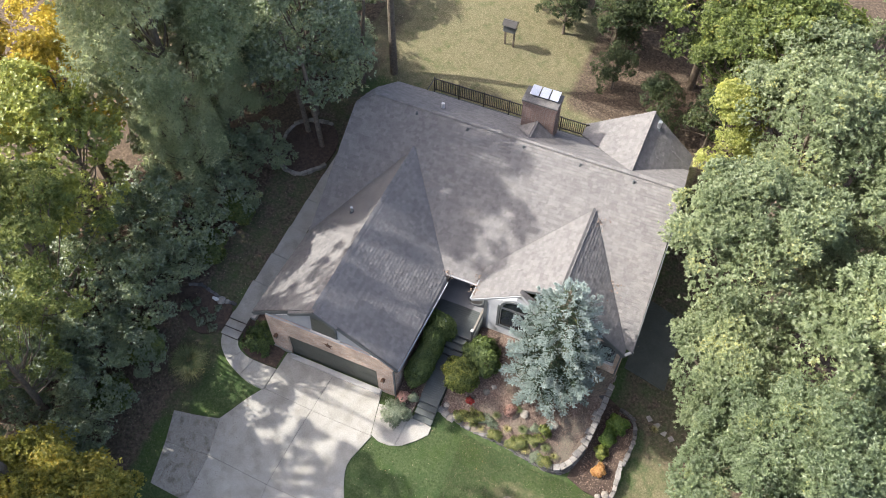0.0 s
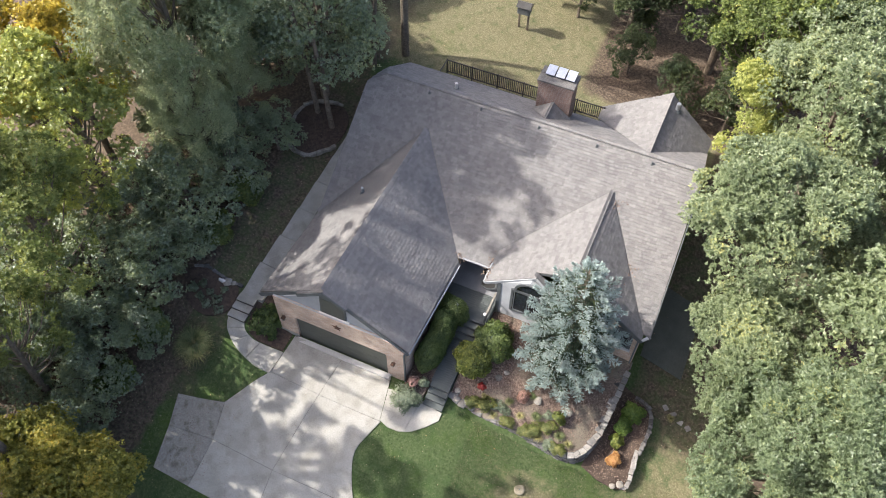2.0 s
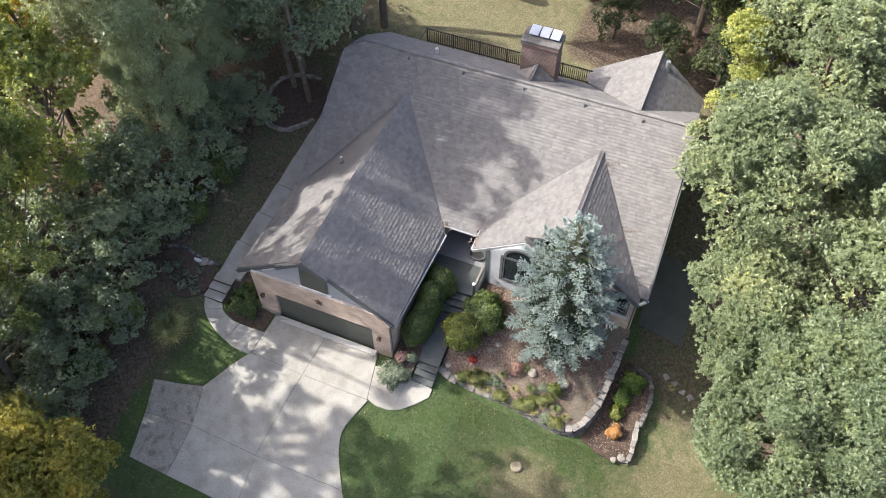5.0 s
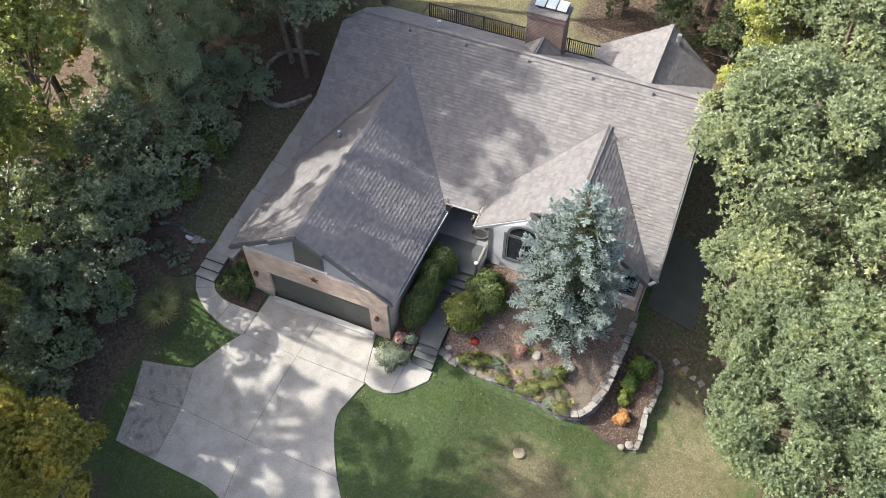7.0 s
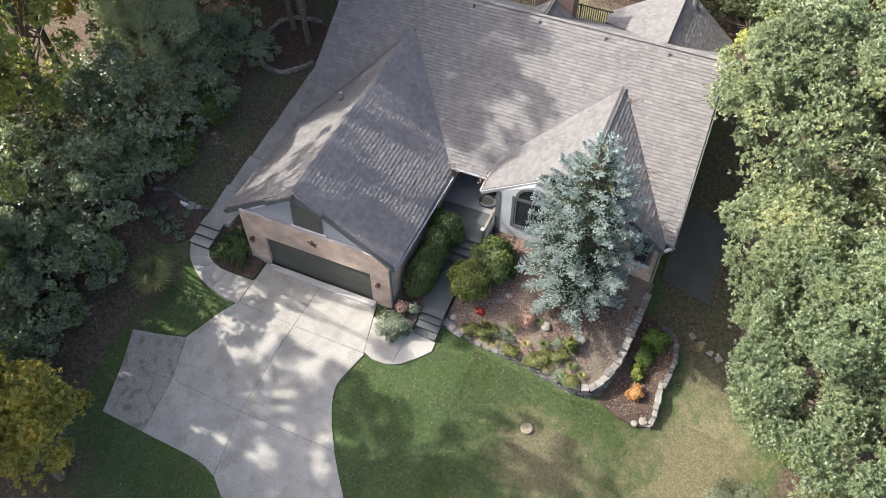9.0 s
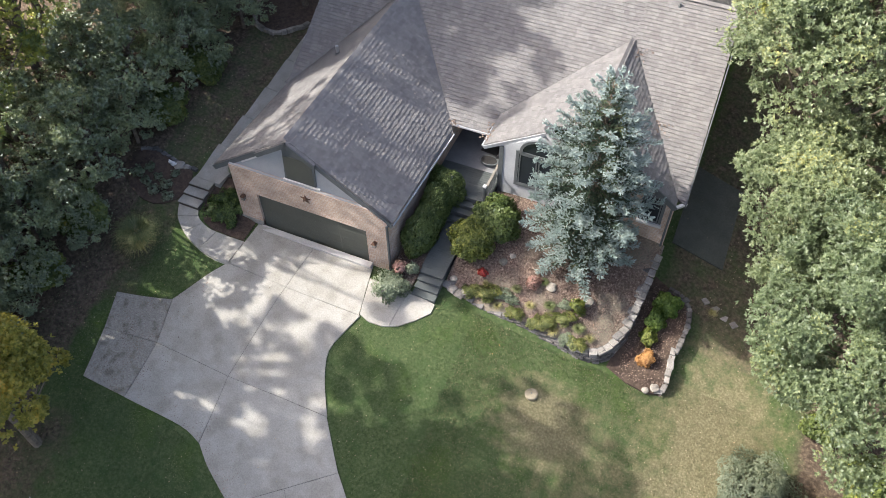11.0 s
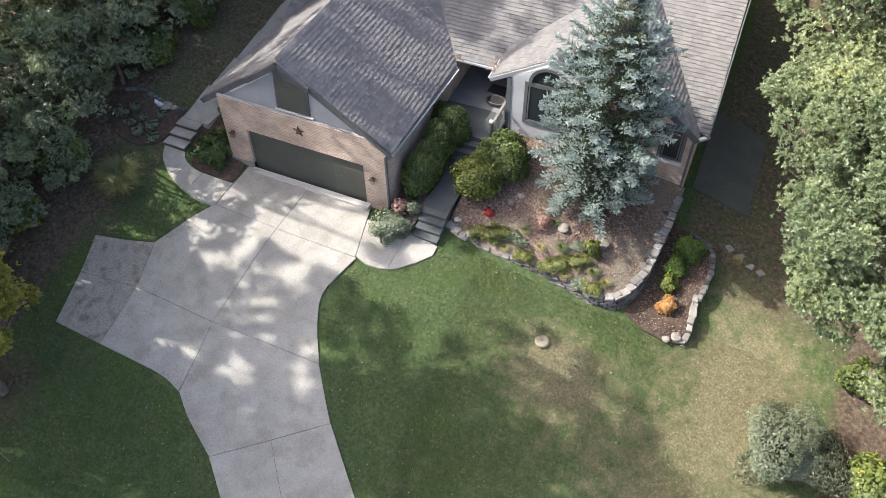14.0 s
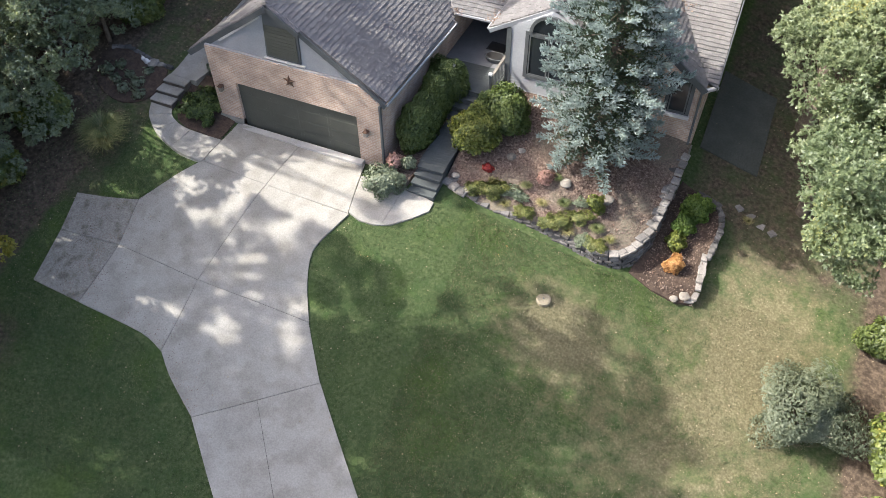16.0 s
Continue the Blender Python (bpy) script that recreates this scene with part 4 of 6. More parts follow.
def make_spruce(seed, height, radius):
    """Whorls of boughs; each bough is a flat spray of side twigs, and each twig a brush of needles."""
    rng = np.random.default_rng(seed)
    ob = holder("blue_spruce", (0, 0, 0), "dense blue spruce standing in the front bed", "tree")
    part("trunk", tube(bmesh.new(), [(0, 0, -0.4), (0, 0, height * 0.6), (0, 0, height * 0.97)], [0.14, 0.08, 0.015], 9), BARK, ob)
    bm = bmesh.new()
    young, old = [], []
    z = 0.35
    while z < height * 0.985:
        k = z / height
        reach = radius * float(np.interp(k, *zip(*SPRUCE_OUTLINE)))
        count = max(4, round(4 + 6.5 * reach / radius))
        turn = rng.random() * math.tau
        for j in range(count):
            a = turn + (j + rng.uniform(-0.35, 0.35)) * math.tau / count
            r = max(0.12, reach * rng.choice((0.66, 0.85, 1.0, 1.1)) * rng.uniform(0.9, 1.08))
            zz = z + rng.uniform(-0.16, 0.16)
            rise = r * (-0.34 + 0.75 * k)
            d, side = np.array([math.cos(a), math.sin(a), 0]), np.array([-math.sin(a), math.cos(a), 0])
            line = lambda u: d * r * u + np.array([0, 0, zz + rise * u + 0.16 * r * u * u * u])
            if r > 0.35:
                tube(bm, [tuple(line(0)), tuple(line(0.6)), tuple(line(1.0))], [0.024, 0.014, 0.005], 4)
            for u in np.arange(max(0.15, 0.10 / r), 1.001, 0.085 / r):
                span = 0.30 * r ** 0.6 * (1.06 - u) ** 0.5 * (0.3 + 0.7 * min(1, u * 1.8)) + 0.05
                for sgn in (-1, 1, rng.choice((-0.4, 0.0, 0.4))):
                    b0 = line(u)
                    way = unit(d * 0.7 + side * sgn * rng.uniform(0.6, 1.0) + np.array([0, 0, rng.uniform(-0.05, 0.55) if abs(sgn) == 1 else rng.uniform(0.3, 0.9)]))
                    ln = span * rng.uniform(0.6, 1.2)
                    n = max(1, int(ln / 0.11))
                    for q in range(n):
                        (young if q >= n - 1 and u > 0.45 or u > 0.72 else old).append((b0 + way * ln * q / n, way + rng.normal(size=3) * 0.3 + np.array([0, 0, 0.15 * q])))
            for _ in range(4):
                young.append((line(0.97), unit(d + 0.5 * rng.normal(size=3) + np.array([0, 0, 0.35]))))
        z += 0.36 - 0.13 * k
    part("branchwork", bm, BARK, ob)
    # outer needles pale like lit tufts, inner ones old and painted shade-dark
    for name, twigs, mat, ln, per, note in (("needles", young, SPRUCELEAF, 0.12, 13, "pale blue-green young needles"), ("inner_needles", old, OLDNEEDLE, 0.15, 8, "dull green old needles, darkened for shaded gaps")):
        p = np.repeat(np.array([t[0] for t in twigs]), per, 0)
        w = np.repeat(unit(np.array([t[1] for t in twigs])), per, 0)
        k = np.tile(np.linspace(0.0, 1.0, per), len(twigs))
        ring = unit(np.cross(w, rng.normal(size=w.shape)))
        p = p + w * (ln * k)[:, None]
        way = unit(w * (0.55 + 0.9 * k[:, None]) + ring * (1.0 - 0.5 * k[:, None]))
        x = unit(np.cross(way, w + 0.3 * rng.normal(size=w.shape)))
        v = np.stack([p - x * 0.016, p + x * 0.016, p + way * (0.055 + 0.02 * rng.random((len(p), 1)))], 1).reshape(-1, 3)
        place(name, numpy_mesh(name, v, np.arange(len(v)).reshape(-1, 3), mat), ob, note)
    return ob


def stand(ob, x, y, turn=0.0, scale=1.0, sink=0.0, height=land):
    ob.location = (x, y, height(x, y) - sink)
    ob.rotation_euler = (0, 0, radians(turn))
    ob.scale = (scale, scale, scale)
    return ob


def stand_copy(ob, x, y, turn=0.0, scale=1.0, sink=0.0, height=land):
    c = copy_thing(ob, pose(x, y, height(x, y) - sink, 0, 0, turn))
    c.scale = (scale, scale, scale)
    return c


oak = make_tree(1, "tall oak with deep grey-green leaves beside the house", 13.8, 2.0, 5.0, OAK, 250, 0.78, 130, 8, 0.115, 0.5, 0.15, masses=30)
oak2 = make_tree(2, "broad oak with pale grey-green leaves at the wood's edge", 12, 2.5, 3.8, PALEOAK, 120, 0.75, 105, 8, 0.12, 0.5, 0.24, masses=20)
oak3 = make_tree(16, "pale grey-green oak deeper in the woods", 12, 2.5, 3.8, PALEOAK, 100, 0.75, 62, 8, 0.145, 0.5, 0.24, masses=18)
darkt = make_tree(3, "dark green understorey tree at the lawn's edge", 6.0, -1.2, 2.6, DARKLEAF, 70, 0.6, 44, 7, 0.13, 0.6, 0.12, masses=16)
greent = make_tree(4, "fresh green maple behind the house", 11, 2.5, 3.6, GREENLEAF, 95, 0.85, 60, 7, 0.14, 0.75, 0.2)
yellowt = make_tree(5, "maple turning yellow at the wood's edge", 11.5, 2.5, 2.8, YELLOWLEAF, 70, 0.8, 50, 7, 0.15, 0.75, 0.16)
goldt = make_tree(6, "olive-gold oak beside the driveway", 6.8, 1.6, 2.6, GOLDLEAF, 90, 0.65, 60, 7, 0.12, 0.6, 0.16, folded=True)
willowt = make_tree(7, "tall willow with a hanging grey-green crown", 21.0, 2.5, 4.5, WILLOW, 190, 0.8, 84, 6, 0.19, 0.3, 0.26, masses=34, taper=0.0, hang=0.9, spread=0.9)
# mid: unseen tree, added only to shade drive and lawn
mid = make_tree(8, "slender open-crowned woodland tree added out of view for shade", 19.5, 8.0, 4.0, OAK, 70, 0.62, 22, 6, 0.28, 0.7, 0.22, masses=30)
open_green = make_tree(9, "open-crowned green tree at the edge of the woods", 12.0, 2.0, 3.3, OLIVE, 70, 0.66, 50, 7, 0.14, 0.55, 0.17)
limet = make_tree(10, "yellow-green maple at the edge of the woods", 13.5, 2.0, 3.4, LIMETREE, 90, 0.8, 64, 7, 0.15, 0.7, 0.18)
backt = make_tree(12, "dark green oak over the back garden bed", 11.5, 1.4, 3.7, DARKLEAF, 110, 0.9, 64, 7, 0.14, 0.6, 0.22)
stand(oak, 20.6, 1.1, 0)
stand(oak2, 16.6, 9.4, 40, 1.12)
stand_copy(oak2, 17.3, 5.6, 140, 0.9, 1.4)
stand_copy(oak3, 23.8, -2.0, 100, 0.8)
stand(oak3, 17.9, 16.0, 300, 1.12)
for x, y, a, s in ((24.5, 18, 60, 1.1), (22.5, 6.5, 200, 1.2), (23, 12.5, 20, 1.2), (25.5, 2, 70, 1.1), (22, 24, 10, 1.1), (16.7, 18.8, 120, 0.95), (20.1, 11.4, 250, 0.85)):
    stand_copy(oak3, x, y, a, s)
stand(willowt, -11.9, 7.2, 0, 1.03)
stand_copy(willowt, -10.4, 5.4, 90, 0.5)
stand_copy(willowt, -10.9, 9.0, 200, 0.5)
stand_copy(willowt, -13.6, 11.0, 150, 1.1)
stand(backt, -8.1, 13.3, 0, 1.0, 0.8)
stand_copy(backt, -7.4, 16.9, 140, 0.42)
stand(limet, -13.6, 1.1, 0, 0.98)
stand(darkt, -10.3, 3.2, 0)
for x, y, a, s in ((-10.0, -0.4, 80, 0.85), (-9.4, 1.3, 33, 0.62), (-9.2, 5.6, 240, 0.7), (-9.3, -3.2, 190, 0.55), (-11.8, 2.0, 300, 0.9), (-12.6, -1.6, 200, 1.0), (-11, -4.0, 30, 0.8), (-9.9, -5.9, 10, 0.7), (-13, -8.3, 210, 0.7), (-15.6, 8.6, 170, 1.2), (-13.2, 14.5, 20, 1.1), (-14, -4.6, 99, 1.0), (-9.3, -8.0, 77, 0.6), (-11.6, 13.2, 123, 1.0), (-11.2, 16.8, 222, 1.1), (-12.5, 20, 15, 1.2), (-9.6, 22.5, 80, 1.0), (-8.6, 8.9, 12, 0.6), (-9.8, -8.9, 15, 0.7), (-9.9, 7.6, 60, 0.7), (-15.5, -6.6, 40, 1.1), (-12.3, -5.2, 100, 0.9), (-16.5, -0.6, 160, 1.2), (-16, -3.2, 250, 1.1)):
    stand_copy(darkt, x, y, a, s)
# low trees whose leaf colour carries the shade of the woods
shadet = make_tree(14, "dark green understorey tree, its leaves darkened for woodland shade", 6.0, -1.2, 2.5, SHADELEAF, 60, 0.7, 44, 7, 0.14, 0.6, 0.12)
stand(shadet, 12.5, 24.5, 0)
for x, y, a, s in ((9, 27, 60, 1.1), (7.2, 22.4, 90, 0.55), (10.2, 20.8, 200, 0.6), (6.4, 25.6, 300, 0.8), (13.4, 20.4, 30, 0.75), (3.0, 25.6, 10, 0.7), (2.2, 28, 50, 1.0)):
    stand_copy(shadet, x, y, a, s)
stand(greent, 11.5, 24.5, 0)
for x, y, a, s in ((16.2, 21.5, 90, 1.0), (5.5, 29, 40, 0.9), (8.5, 30, 120, 1.0), (14, 29, 10, 1.1), (13.6, 21.8, 200, 0.8)):
    stand_copy(greent, x, y, a, s)
stand(yellowt, -16.4, 4.6, 0, 1.05)
stand_copy(yellowt, -19.6, 3.6, 60, 1.1)
stand_copy(yellowt, -19.0, 9.5, 170, 1.1)
stand(goldt, -6.1, -10.8, 0)
stand_copy(goldt, -8.8, -10.6, 120, 0.95)
# unseen trees set along the sun's way to cast dapples
stand(mid, -25, -14.5, 0, 1.1)
for x, y, a, s in ((-19.5, -21, 200, 1.25), (-25, -25, 20, 1.2), (-26, -18.5, 130, 1.2)):
    stand_copy(mid, x, y, a, s)
stand(open_green, -11.8, -7.4, 0, 0.9)
stand_copy(open_green, -14.2, -8.4, 120, 1.0)
stand_copy(open_green, -12.4, -2.9, 220, 1.05)
# high: crowns out of view, placed to shade roof, drive, beds and lawn
high = make_tree(13, "tall woodland tree, its high open crown added out of view for shade", 25, 16, 3.8, OAK, 66, 0.46, 20, 6, 0.22, 0.7, 0.25, masses=33)
stand(high, -18, -11.0, 70, 0.95)
stand_copy(high, -19.4, -15.6, 100, 1.15)
stand_copy(high, -18.5, -18.8, 220, 1.25)
stand_copy(high, -12.2, -13.6, 160, 1.05)
stand_copy(high, -9.4, -10.9, 20, 0.95)
stand_copy(high, -18.4, 3.2, 250, 1.1)
stand_copy(high, -17.4, -4.4, 40, 1.05)
stand_copy(high, -5.2, 18.0, 40, 0.78)
# more unseen trees, added to block sky light over the lower lawn
for x, y, a, s in ((-7.5, -16.5, 10, 0.95), (-13, -15, 70, 0.9), (-3.5, -21, 140, 1.0), (-11, -21, 200, 1.05)):
    stand_copy(mid, x, y, a, s)
stand_copy(limet, 14.1, 17.9, 40, 0.6)

spruce = make_spruce(11, 8.95, 2.1)
spruce.location = (9.95, 3.45, bed_land(9.95, 3.45))

# ---- house details ----
def slope_z(x):
    return GZ - (GZ - EZ) * ((GX - x) / (GX - EL) if x < GX else (x - GX) / (ER - GX))


# the peak of the garage roof stands forward over the gable window
roof_plane([(GX, 0.08, GZ), (-2.0, 0.08, slope_z(-2.0)), (-2.0, GF, slope_z(-2.0)), (GX, GF, GZ)])
roof_plane([(GX, 0.08, GZ), (GX, GF, GZ), (0.5, GF, slope_z(0.5)), (0.5, 0.08, slope_z(0.5))])


def board(a, b, w, h, mat, name="fascia", label=""):
    return part(name, beam(bmesh.new(), a, b, w, h), mat, house, label)


for xa, xb, y in ((EL, -2.0, GF + 0.02), (0.5, ER, GF - 0.04)):
    board((xa, y, slope_z(xa) - 0.13), (xb, y, slope_z(xb) - 0.13), 0.04, 0.2, TRIM, label="dark rake board")
for xa, xb in ((-2.0, GX), (GX, 0.5)):
    board((xa, 0.06, slope_z(xa) - 0.13), (xb, 0.06, slope_z(xb) - 0.13), 0.04, 0.18, TRIM, label="dark rake board")
board((-2.9, SY - 0.03, slope_z(-2.9) - 0.3), (-1.0, SY - 0.03, slope_z(-1.0) - 0.3), 0.05, 0.07, WHITE, "trim", "white frieze under the rake")
board((-3.5, WY + 0.07, 3.255), (2.5, WY + 0.07, 3.255), 0.08, 0.03, SIDING, "trim", "pale drip strip over the brick")
board((ER + 0.05, GF, EZ - 0.07), (3.66, main_y(EZ), EZ - 0.07), 0.06, 0.07, SIDING, "gutter", "white gutter with leaves in it")
board((3.5, ENY - 0.05, ENZ - 0.06), (FE[0], ENY - 0.05, ENZ - 0.06), 0.085, 0.07, SIDING, "gutter", "white gutter over the porch")
board((FE[0] - 0.05, FE[1], FE[2] - 0.06), (FE[0] - 0.05, ENY, FE[2] - 0.06), 0.085, 0.07, SIDING, "gutter", "white gutter on the bay")
board((RE + 0.1, RY, RZ - 0.12), (SE[0] + 0.02, SE[1], SE[2] - 0.12), 0.04, 0.2, TRIM, label="dark rake board")
board((12.9, 5.18, 2.55), (9.3, 5.33, 5.25), 0.05, 0.22, TRIM, label="dark rake board")
board((FE[0], FE[1] - 0.02, FE[2] - 0.12), (P1[0], P1[1] - 0.02, P1[2] - 0.12), 0.04, 0.15, SIDING, label="pale rake board")
board((P1[0], P1[1] - 0.02, P1[2] - 0.12), (bay_r[0], bay_r[1] - 0.02, bay_r[2] - 0.12), 0.04, 0.15, SIDING, label="pale rake board")
board((12.86, 5.2, 2.6), (13.22, 5.62, 2.56), 0.12, 0.1, WHITE, "gutter", "white gutter end")
part("downspout", boxes((12.74, 12.82, 5.3, 5.39, -1.0, 2.5), bevel=0.01), TRIM, house, "brown downspout at the corner")
part("downspout", boxes((3.26, 3.34, 0.0, 0.09, 0.0, 2.7), bevel=0.01), TRIM, house, "brown downspout at the corner")

# gable window
gw = part("gable_window", extruded([(-0.98, SY - 0.06, 3.4), (0.36, SY - 0.06, 3.4), (0.4, SY - 0.06, 4.5), (-0.56, SY - 0.06, 5.2), (-0.86, SY - 0.06, 5.0)], (0, 0.07, 0)), TRIM, house, "dark louvred gable opening")
for k in range(9):
    z = 3.47 + k * 0.13
    part("slat", extruded([(-0.88, SY - 0.065, z), (0.3, SY - 0.065, z), (0.3, SY - 0.085, z + 0.01), (-0.88, SY - 0.085, z + 0.01)], (0, 0.01, 0.118)), DOOR, gw)
board((-1.05, SY - 0.06, 3.35), (0.5, SY - 0.06, 3.35), 0.1, 0.05, WHITE, "sill", "white sill under the gable opening")

star = bmesh.new()
pts = []
for k in range(10):
    a = math.pi / 2 + k * math.pi / 5
    r = 0.27 if k % 2 == 0 else 0.105
    pts.append(star.verts.new((-0.15 + r * math.cos(a), WY - 0.02, 2.68 + r * math.sin(a))))
tip = star.verts.new((-0.15, WY - 0.1, 2.68))
for k in range(10):
    star.faces.new((pts[k], pts[(k + 1) % 10], tip))
star.faces.new(pts[::-1])
RUST = material("rust-brown metal", [(0.06, 0.035, 0.025), (0.13, 0.07, 0.045)], scale=9, rough=0.7, bump=0.2)
part("star_ornament", star, RUST, house, "rust-brown metal star on the brick")


def wall_lantern(x, z):
    base = part("wall_lantern", boxes((x - 0.05, x + 0.05, WY - 0.03, WY, z - 0.08, z + 0.1), bevel=0.008), RUST, house, "small bronze wall lantern")
    bm = boxes((x - 0.07, x + 0.07, WY - 0.2, WY - 0.06, z - 0.12, z + 0.08), bevel=0.01)
    part("lamp_glass", bm, ROCK, base, "frosted lantern glass")
    bm = bmesh.new()
    v = [bm.verts.new(p) for p in ((x - 0.1, WY - 0.23, z + 0.08), (x + 0.1, WY - 0.23, z + 0.08), (x + 0.1, WY - 0.03, z + 0.08), (x - 0.1, WY - 0.03, z + 0.08), (x, WY - 0.13, z + 0.2))]
    for i in range(4):
        bm.faces.new((v[i], v[(i + 1) % 4], v[4]))
    bm.faces.new(v[3::-1])
    part("lamp_cap", bm, RUST, base)


wall_lantern(-3.12, 1.62)
wall_lantern(2.72, 1.42)


def lap_siding(x0, x1, y, z0, top, board_h=0.115):
    bm = bmesh.new()
    z = z0
    while z < max(top(x0), top(x1), top((x0 + x1) / 2)) - 0.05:
        xa, xb = x0, x1
        while xa < xb and top(xa) < z + board_h:
            xa += 0.05
        while xb > xa and top(xb) < z + board_h:
            xb -= 0.05
        if xb - xa > 0.1:
            v = [bm.verts.new(p) for p in ((xa, y - 0.034, z), (xb, y - 0.034, z), (xb, y - 0.004, z + board_h), (xa, y - 0.004, z + board_h), (xa, y, z), (xb, y, z))]
            bm.faces.new(v[:4])
            bm.faces.new((v[4], v[5], v[1], v[0]))
        z += board_h
    return part("siding", bm, SIDING, house, "pale grey lap boards of the bay")


BYF = 4.98
lap_siding(6.03, 8.9, BYF, 0.62, lambda x: 4.35 - 0.52 * abs(x - 7.4))
part("skirt_board", boxes((5.95, 8.9, BYF - 0.03, BYF, 0.3, 0.62)), TRIM, house, "dark skirt under the siding")
part("corner_board", boxes((5.86, 6.04, BYF - 0.05, BYF + 0.1, 0.4, 3.45)), TRIM, house, "dark corner board")


def sash_window(x0, x1, y, z0, z1, label, arch=False, lights=2):
    w = part("window", boxes((x0 - 0.12, x1 + 0.12, y - 0.06, y + 0.02, z0 - 0.12, z0), (x0 - 0.12, x1 + 0.12, y - 0.06, y + 0.02, z1, z1 + 0.12),
                             (x0 - 0.12, x0, y - 0.06, y + 0.02, z0, z1), (x1, x1 + 0.12, y - 0.06, y + 0.02, z0, z1)), TRIM, house, label)
    part("pane", boxes((x0, x1, y - 0.03, y - 0.015, z0, z1)), GLASS, w, "dark reflecting glass")
    step = (x1 - x0) / lights
    for k in range(lights):
        a, b = x0 + k * step + 0.03, x0 + (k + 1) * step - 0.03
        part("sash", boxes((a, b, y - 0.05, y - 0.031, z0 + 0.01, z0 + 0.06), (a, b, y - 0.05, y - 0.031, z1 - 0.06, z1 - 0.01),
                           (a, a + 0.05, y - 0.05, y - 0.031, z0 + 0.06, z1 - 0.06), (b - 0.05, b, y - 0.05, y - 0.031, z0 + 0.06, z1 - 0.06)), TRIM, w)
    return w


bw = sash_window(6.68, 8.25, BYF - 0.02, 1.75, 3.38, "large bay window in dark trim under an arched light")
bm = bmesh.new()
arc = [(7.47 + r * math.cos(a), r * math.sin(a)) for r in (0.78, 0.66) for a in np.linspace(0, math.pi, 19)]
va = [bm.verts.new((x, BYF - 0.11, 3.52 + z * 0.95)) for x, z in arc]
vb = [bm.verts.new((x, BYF - 0.02, 3.52 + z * 0.95)) for x, z in arc]
for k in range(18):
    for q in ((va[k], va[k + 1], va[k + 20], va[k + 19]), (va[k], vb[k], vb[k + 1], va[k + 1]), (va[k + 19], va[k + 20], vb[k + 20], vb[k + 19])):
        bm.faces.new(q)
arch = part("arch_trim", bm, TRIM, bw, "dark arched trim")
bm = bmesh.new()
bm.faces.new([bm.verts.new((7.47 + 0.66 * math.cos(a), BYF - 0.062, 3.52 + 0.63 * math.sin(a))) for a in np.linspace(0, math.pi, 19)])
part("arch_pane", bm, GLASS, bw, "dark half-round glass")

sash_window(11.75, 12.42, 5.38, 1.4, 2.75, "narrow dark window in the brick", lights=1)
board((11.6, 5.3, 1.3), (12.58, 5.3, 1.3), 0.14, 0.12, WHITE, "sill", "pale stone sill")
board((12.62, 5.34, -0.05), (12.95, 5.34, -0.05), 0.25, 0.3, ROCK, "quoin", "pale stone at the foot of the corner")

# porch
PALE = material("pale porch floor", [(0.13, 0.136, 0.145), (0.18, 0.187, 0.195)], scale=1.5, rough=0.7, bump=0.05, fine=15, grain=0.08)
part("porch_floor", boxes((3.28, 5.94, 5.46, 8.3, 0.4, PORCH)), PALE, house, "pale porch floor")
dr = part("front_door", boxes((3.55, 4.5, 8.2, 8.28, PORCH, 3.3)), TRIM, house, "dark front door")
part("door_handle", boxes((4.36, 4.42, 8.13, 8.2, 2.2, 2.32)), METAL, dr)
for zz in (1.4, 2.2):
    part("door_panel", boxes((3.68, 4.3, 8.17, 8.2, zz, zz + 0.65), bevel=0.02), TRIM, dr)
part("side_window", boxes((4.7, 5.3, 8.2, 8.28, 1.6, 3.3)), GLASS, house, "dark glass beside the front door")

mat_ob = holder("doormat", (4.9, 6.8, PORCH), "black doormat on the pale porch floor", "mat")
part("pile", boxes((-0.38, 0.38, -0.28, 0.28, 0.003, 0.022), bevel=0.006), BLACK, mat_ob)
mat_ob.rotation_euler = (0, 0, radians(-4))
pot = holder("oval_planter", (5.1, 5.95, PORCH), "low dark oval planter by the porch rail", "planter")
bm = bmesh.new()
tube(bm, [(0, 0, 0.0), (0, 0, 0.08), (0, 0, 0.2)], [0.24, 0.3, 0.34], 18)
part("bowl", bm, TRIM, pot)
bm = bmesh.new()
tube(bm, [(0, 0, 0.19), (0, 0, 0.215)], [0.29, 0.27], 18)
part("soil", bm, BLACK, pot)
pot.scale = (1.25, 0.85, 1)
for x, y in ((4.28, 3.85), (5.72, 3.85)):
    post = holder("porch_post", (x, y, PORCH), "short dark post with a white solar cap light", "post", "porch posts")
    part("post_shaft", boxes((-0.045, 0.045, -0.045, 0.045, 0, 0.86), bevel=0.006), TRIM, post)
    part("post_light", boxes((-0.075, 0.075, -0.075, 0.075, 0.86, 0.95), bevel=0.02), WHITE, post, "white cap light")
rail = holder("porch_rail", (5.75, 4.4, PORCH), "pale wooden porch rail with balusters", "railing")
part("handrail", beam(bmesh.new(), (0, -0.5, 0.8), (0, 0.85, 0.8), 0.09, 0.05), ROCK, rail)
part("bottom_rail", beam(bmesh.new(), (0, -0.5, 0.12), (0, 0.85, 0.12), 0.06, 0.05), TRIM, rail)
for k in range(9):
    part("baluster", beam(bmesh.new(), (0, -0.42 + k * 0.15, 0.12), (0, -0.42 + k * 0.15, 0.78), 0.03, 0.03), TRIM, rail)

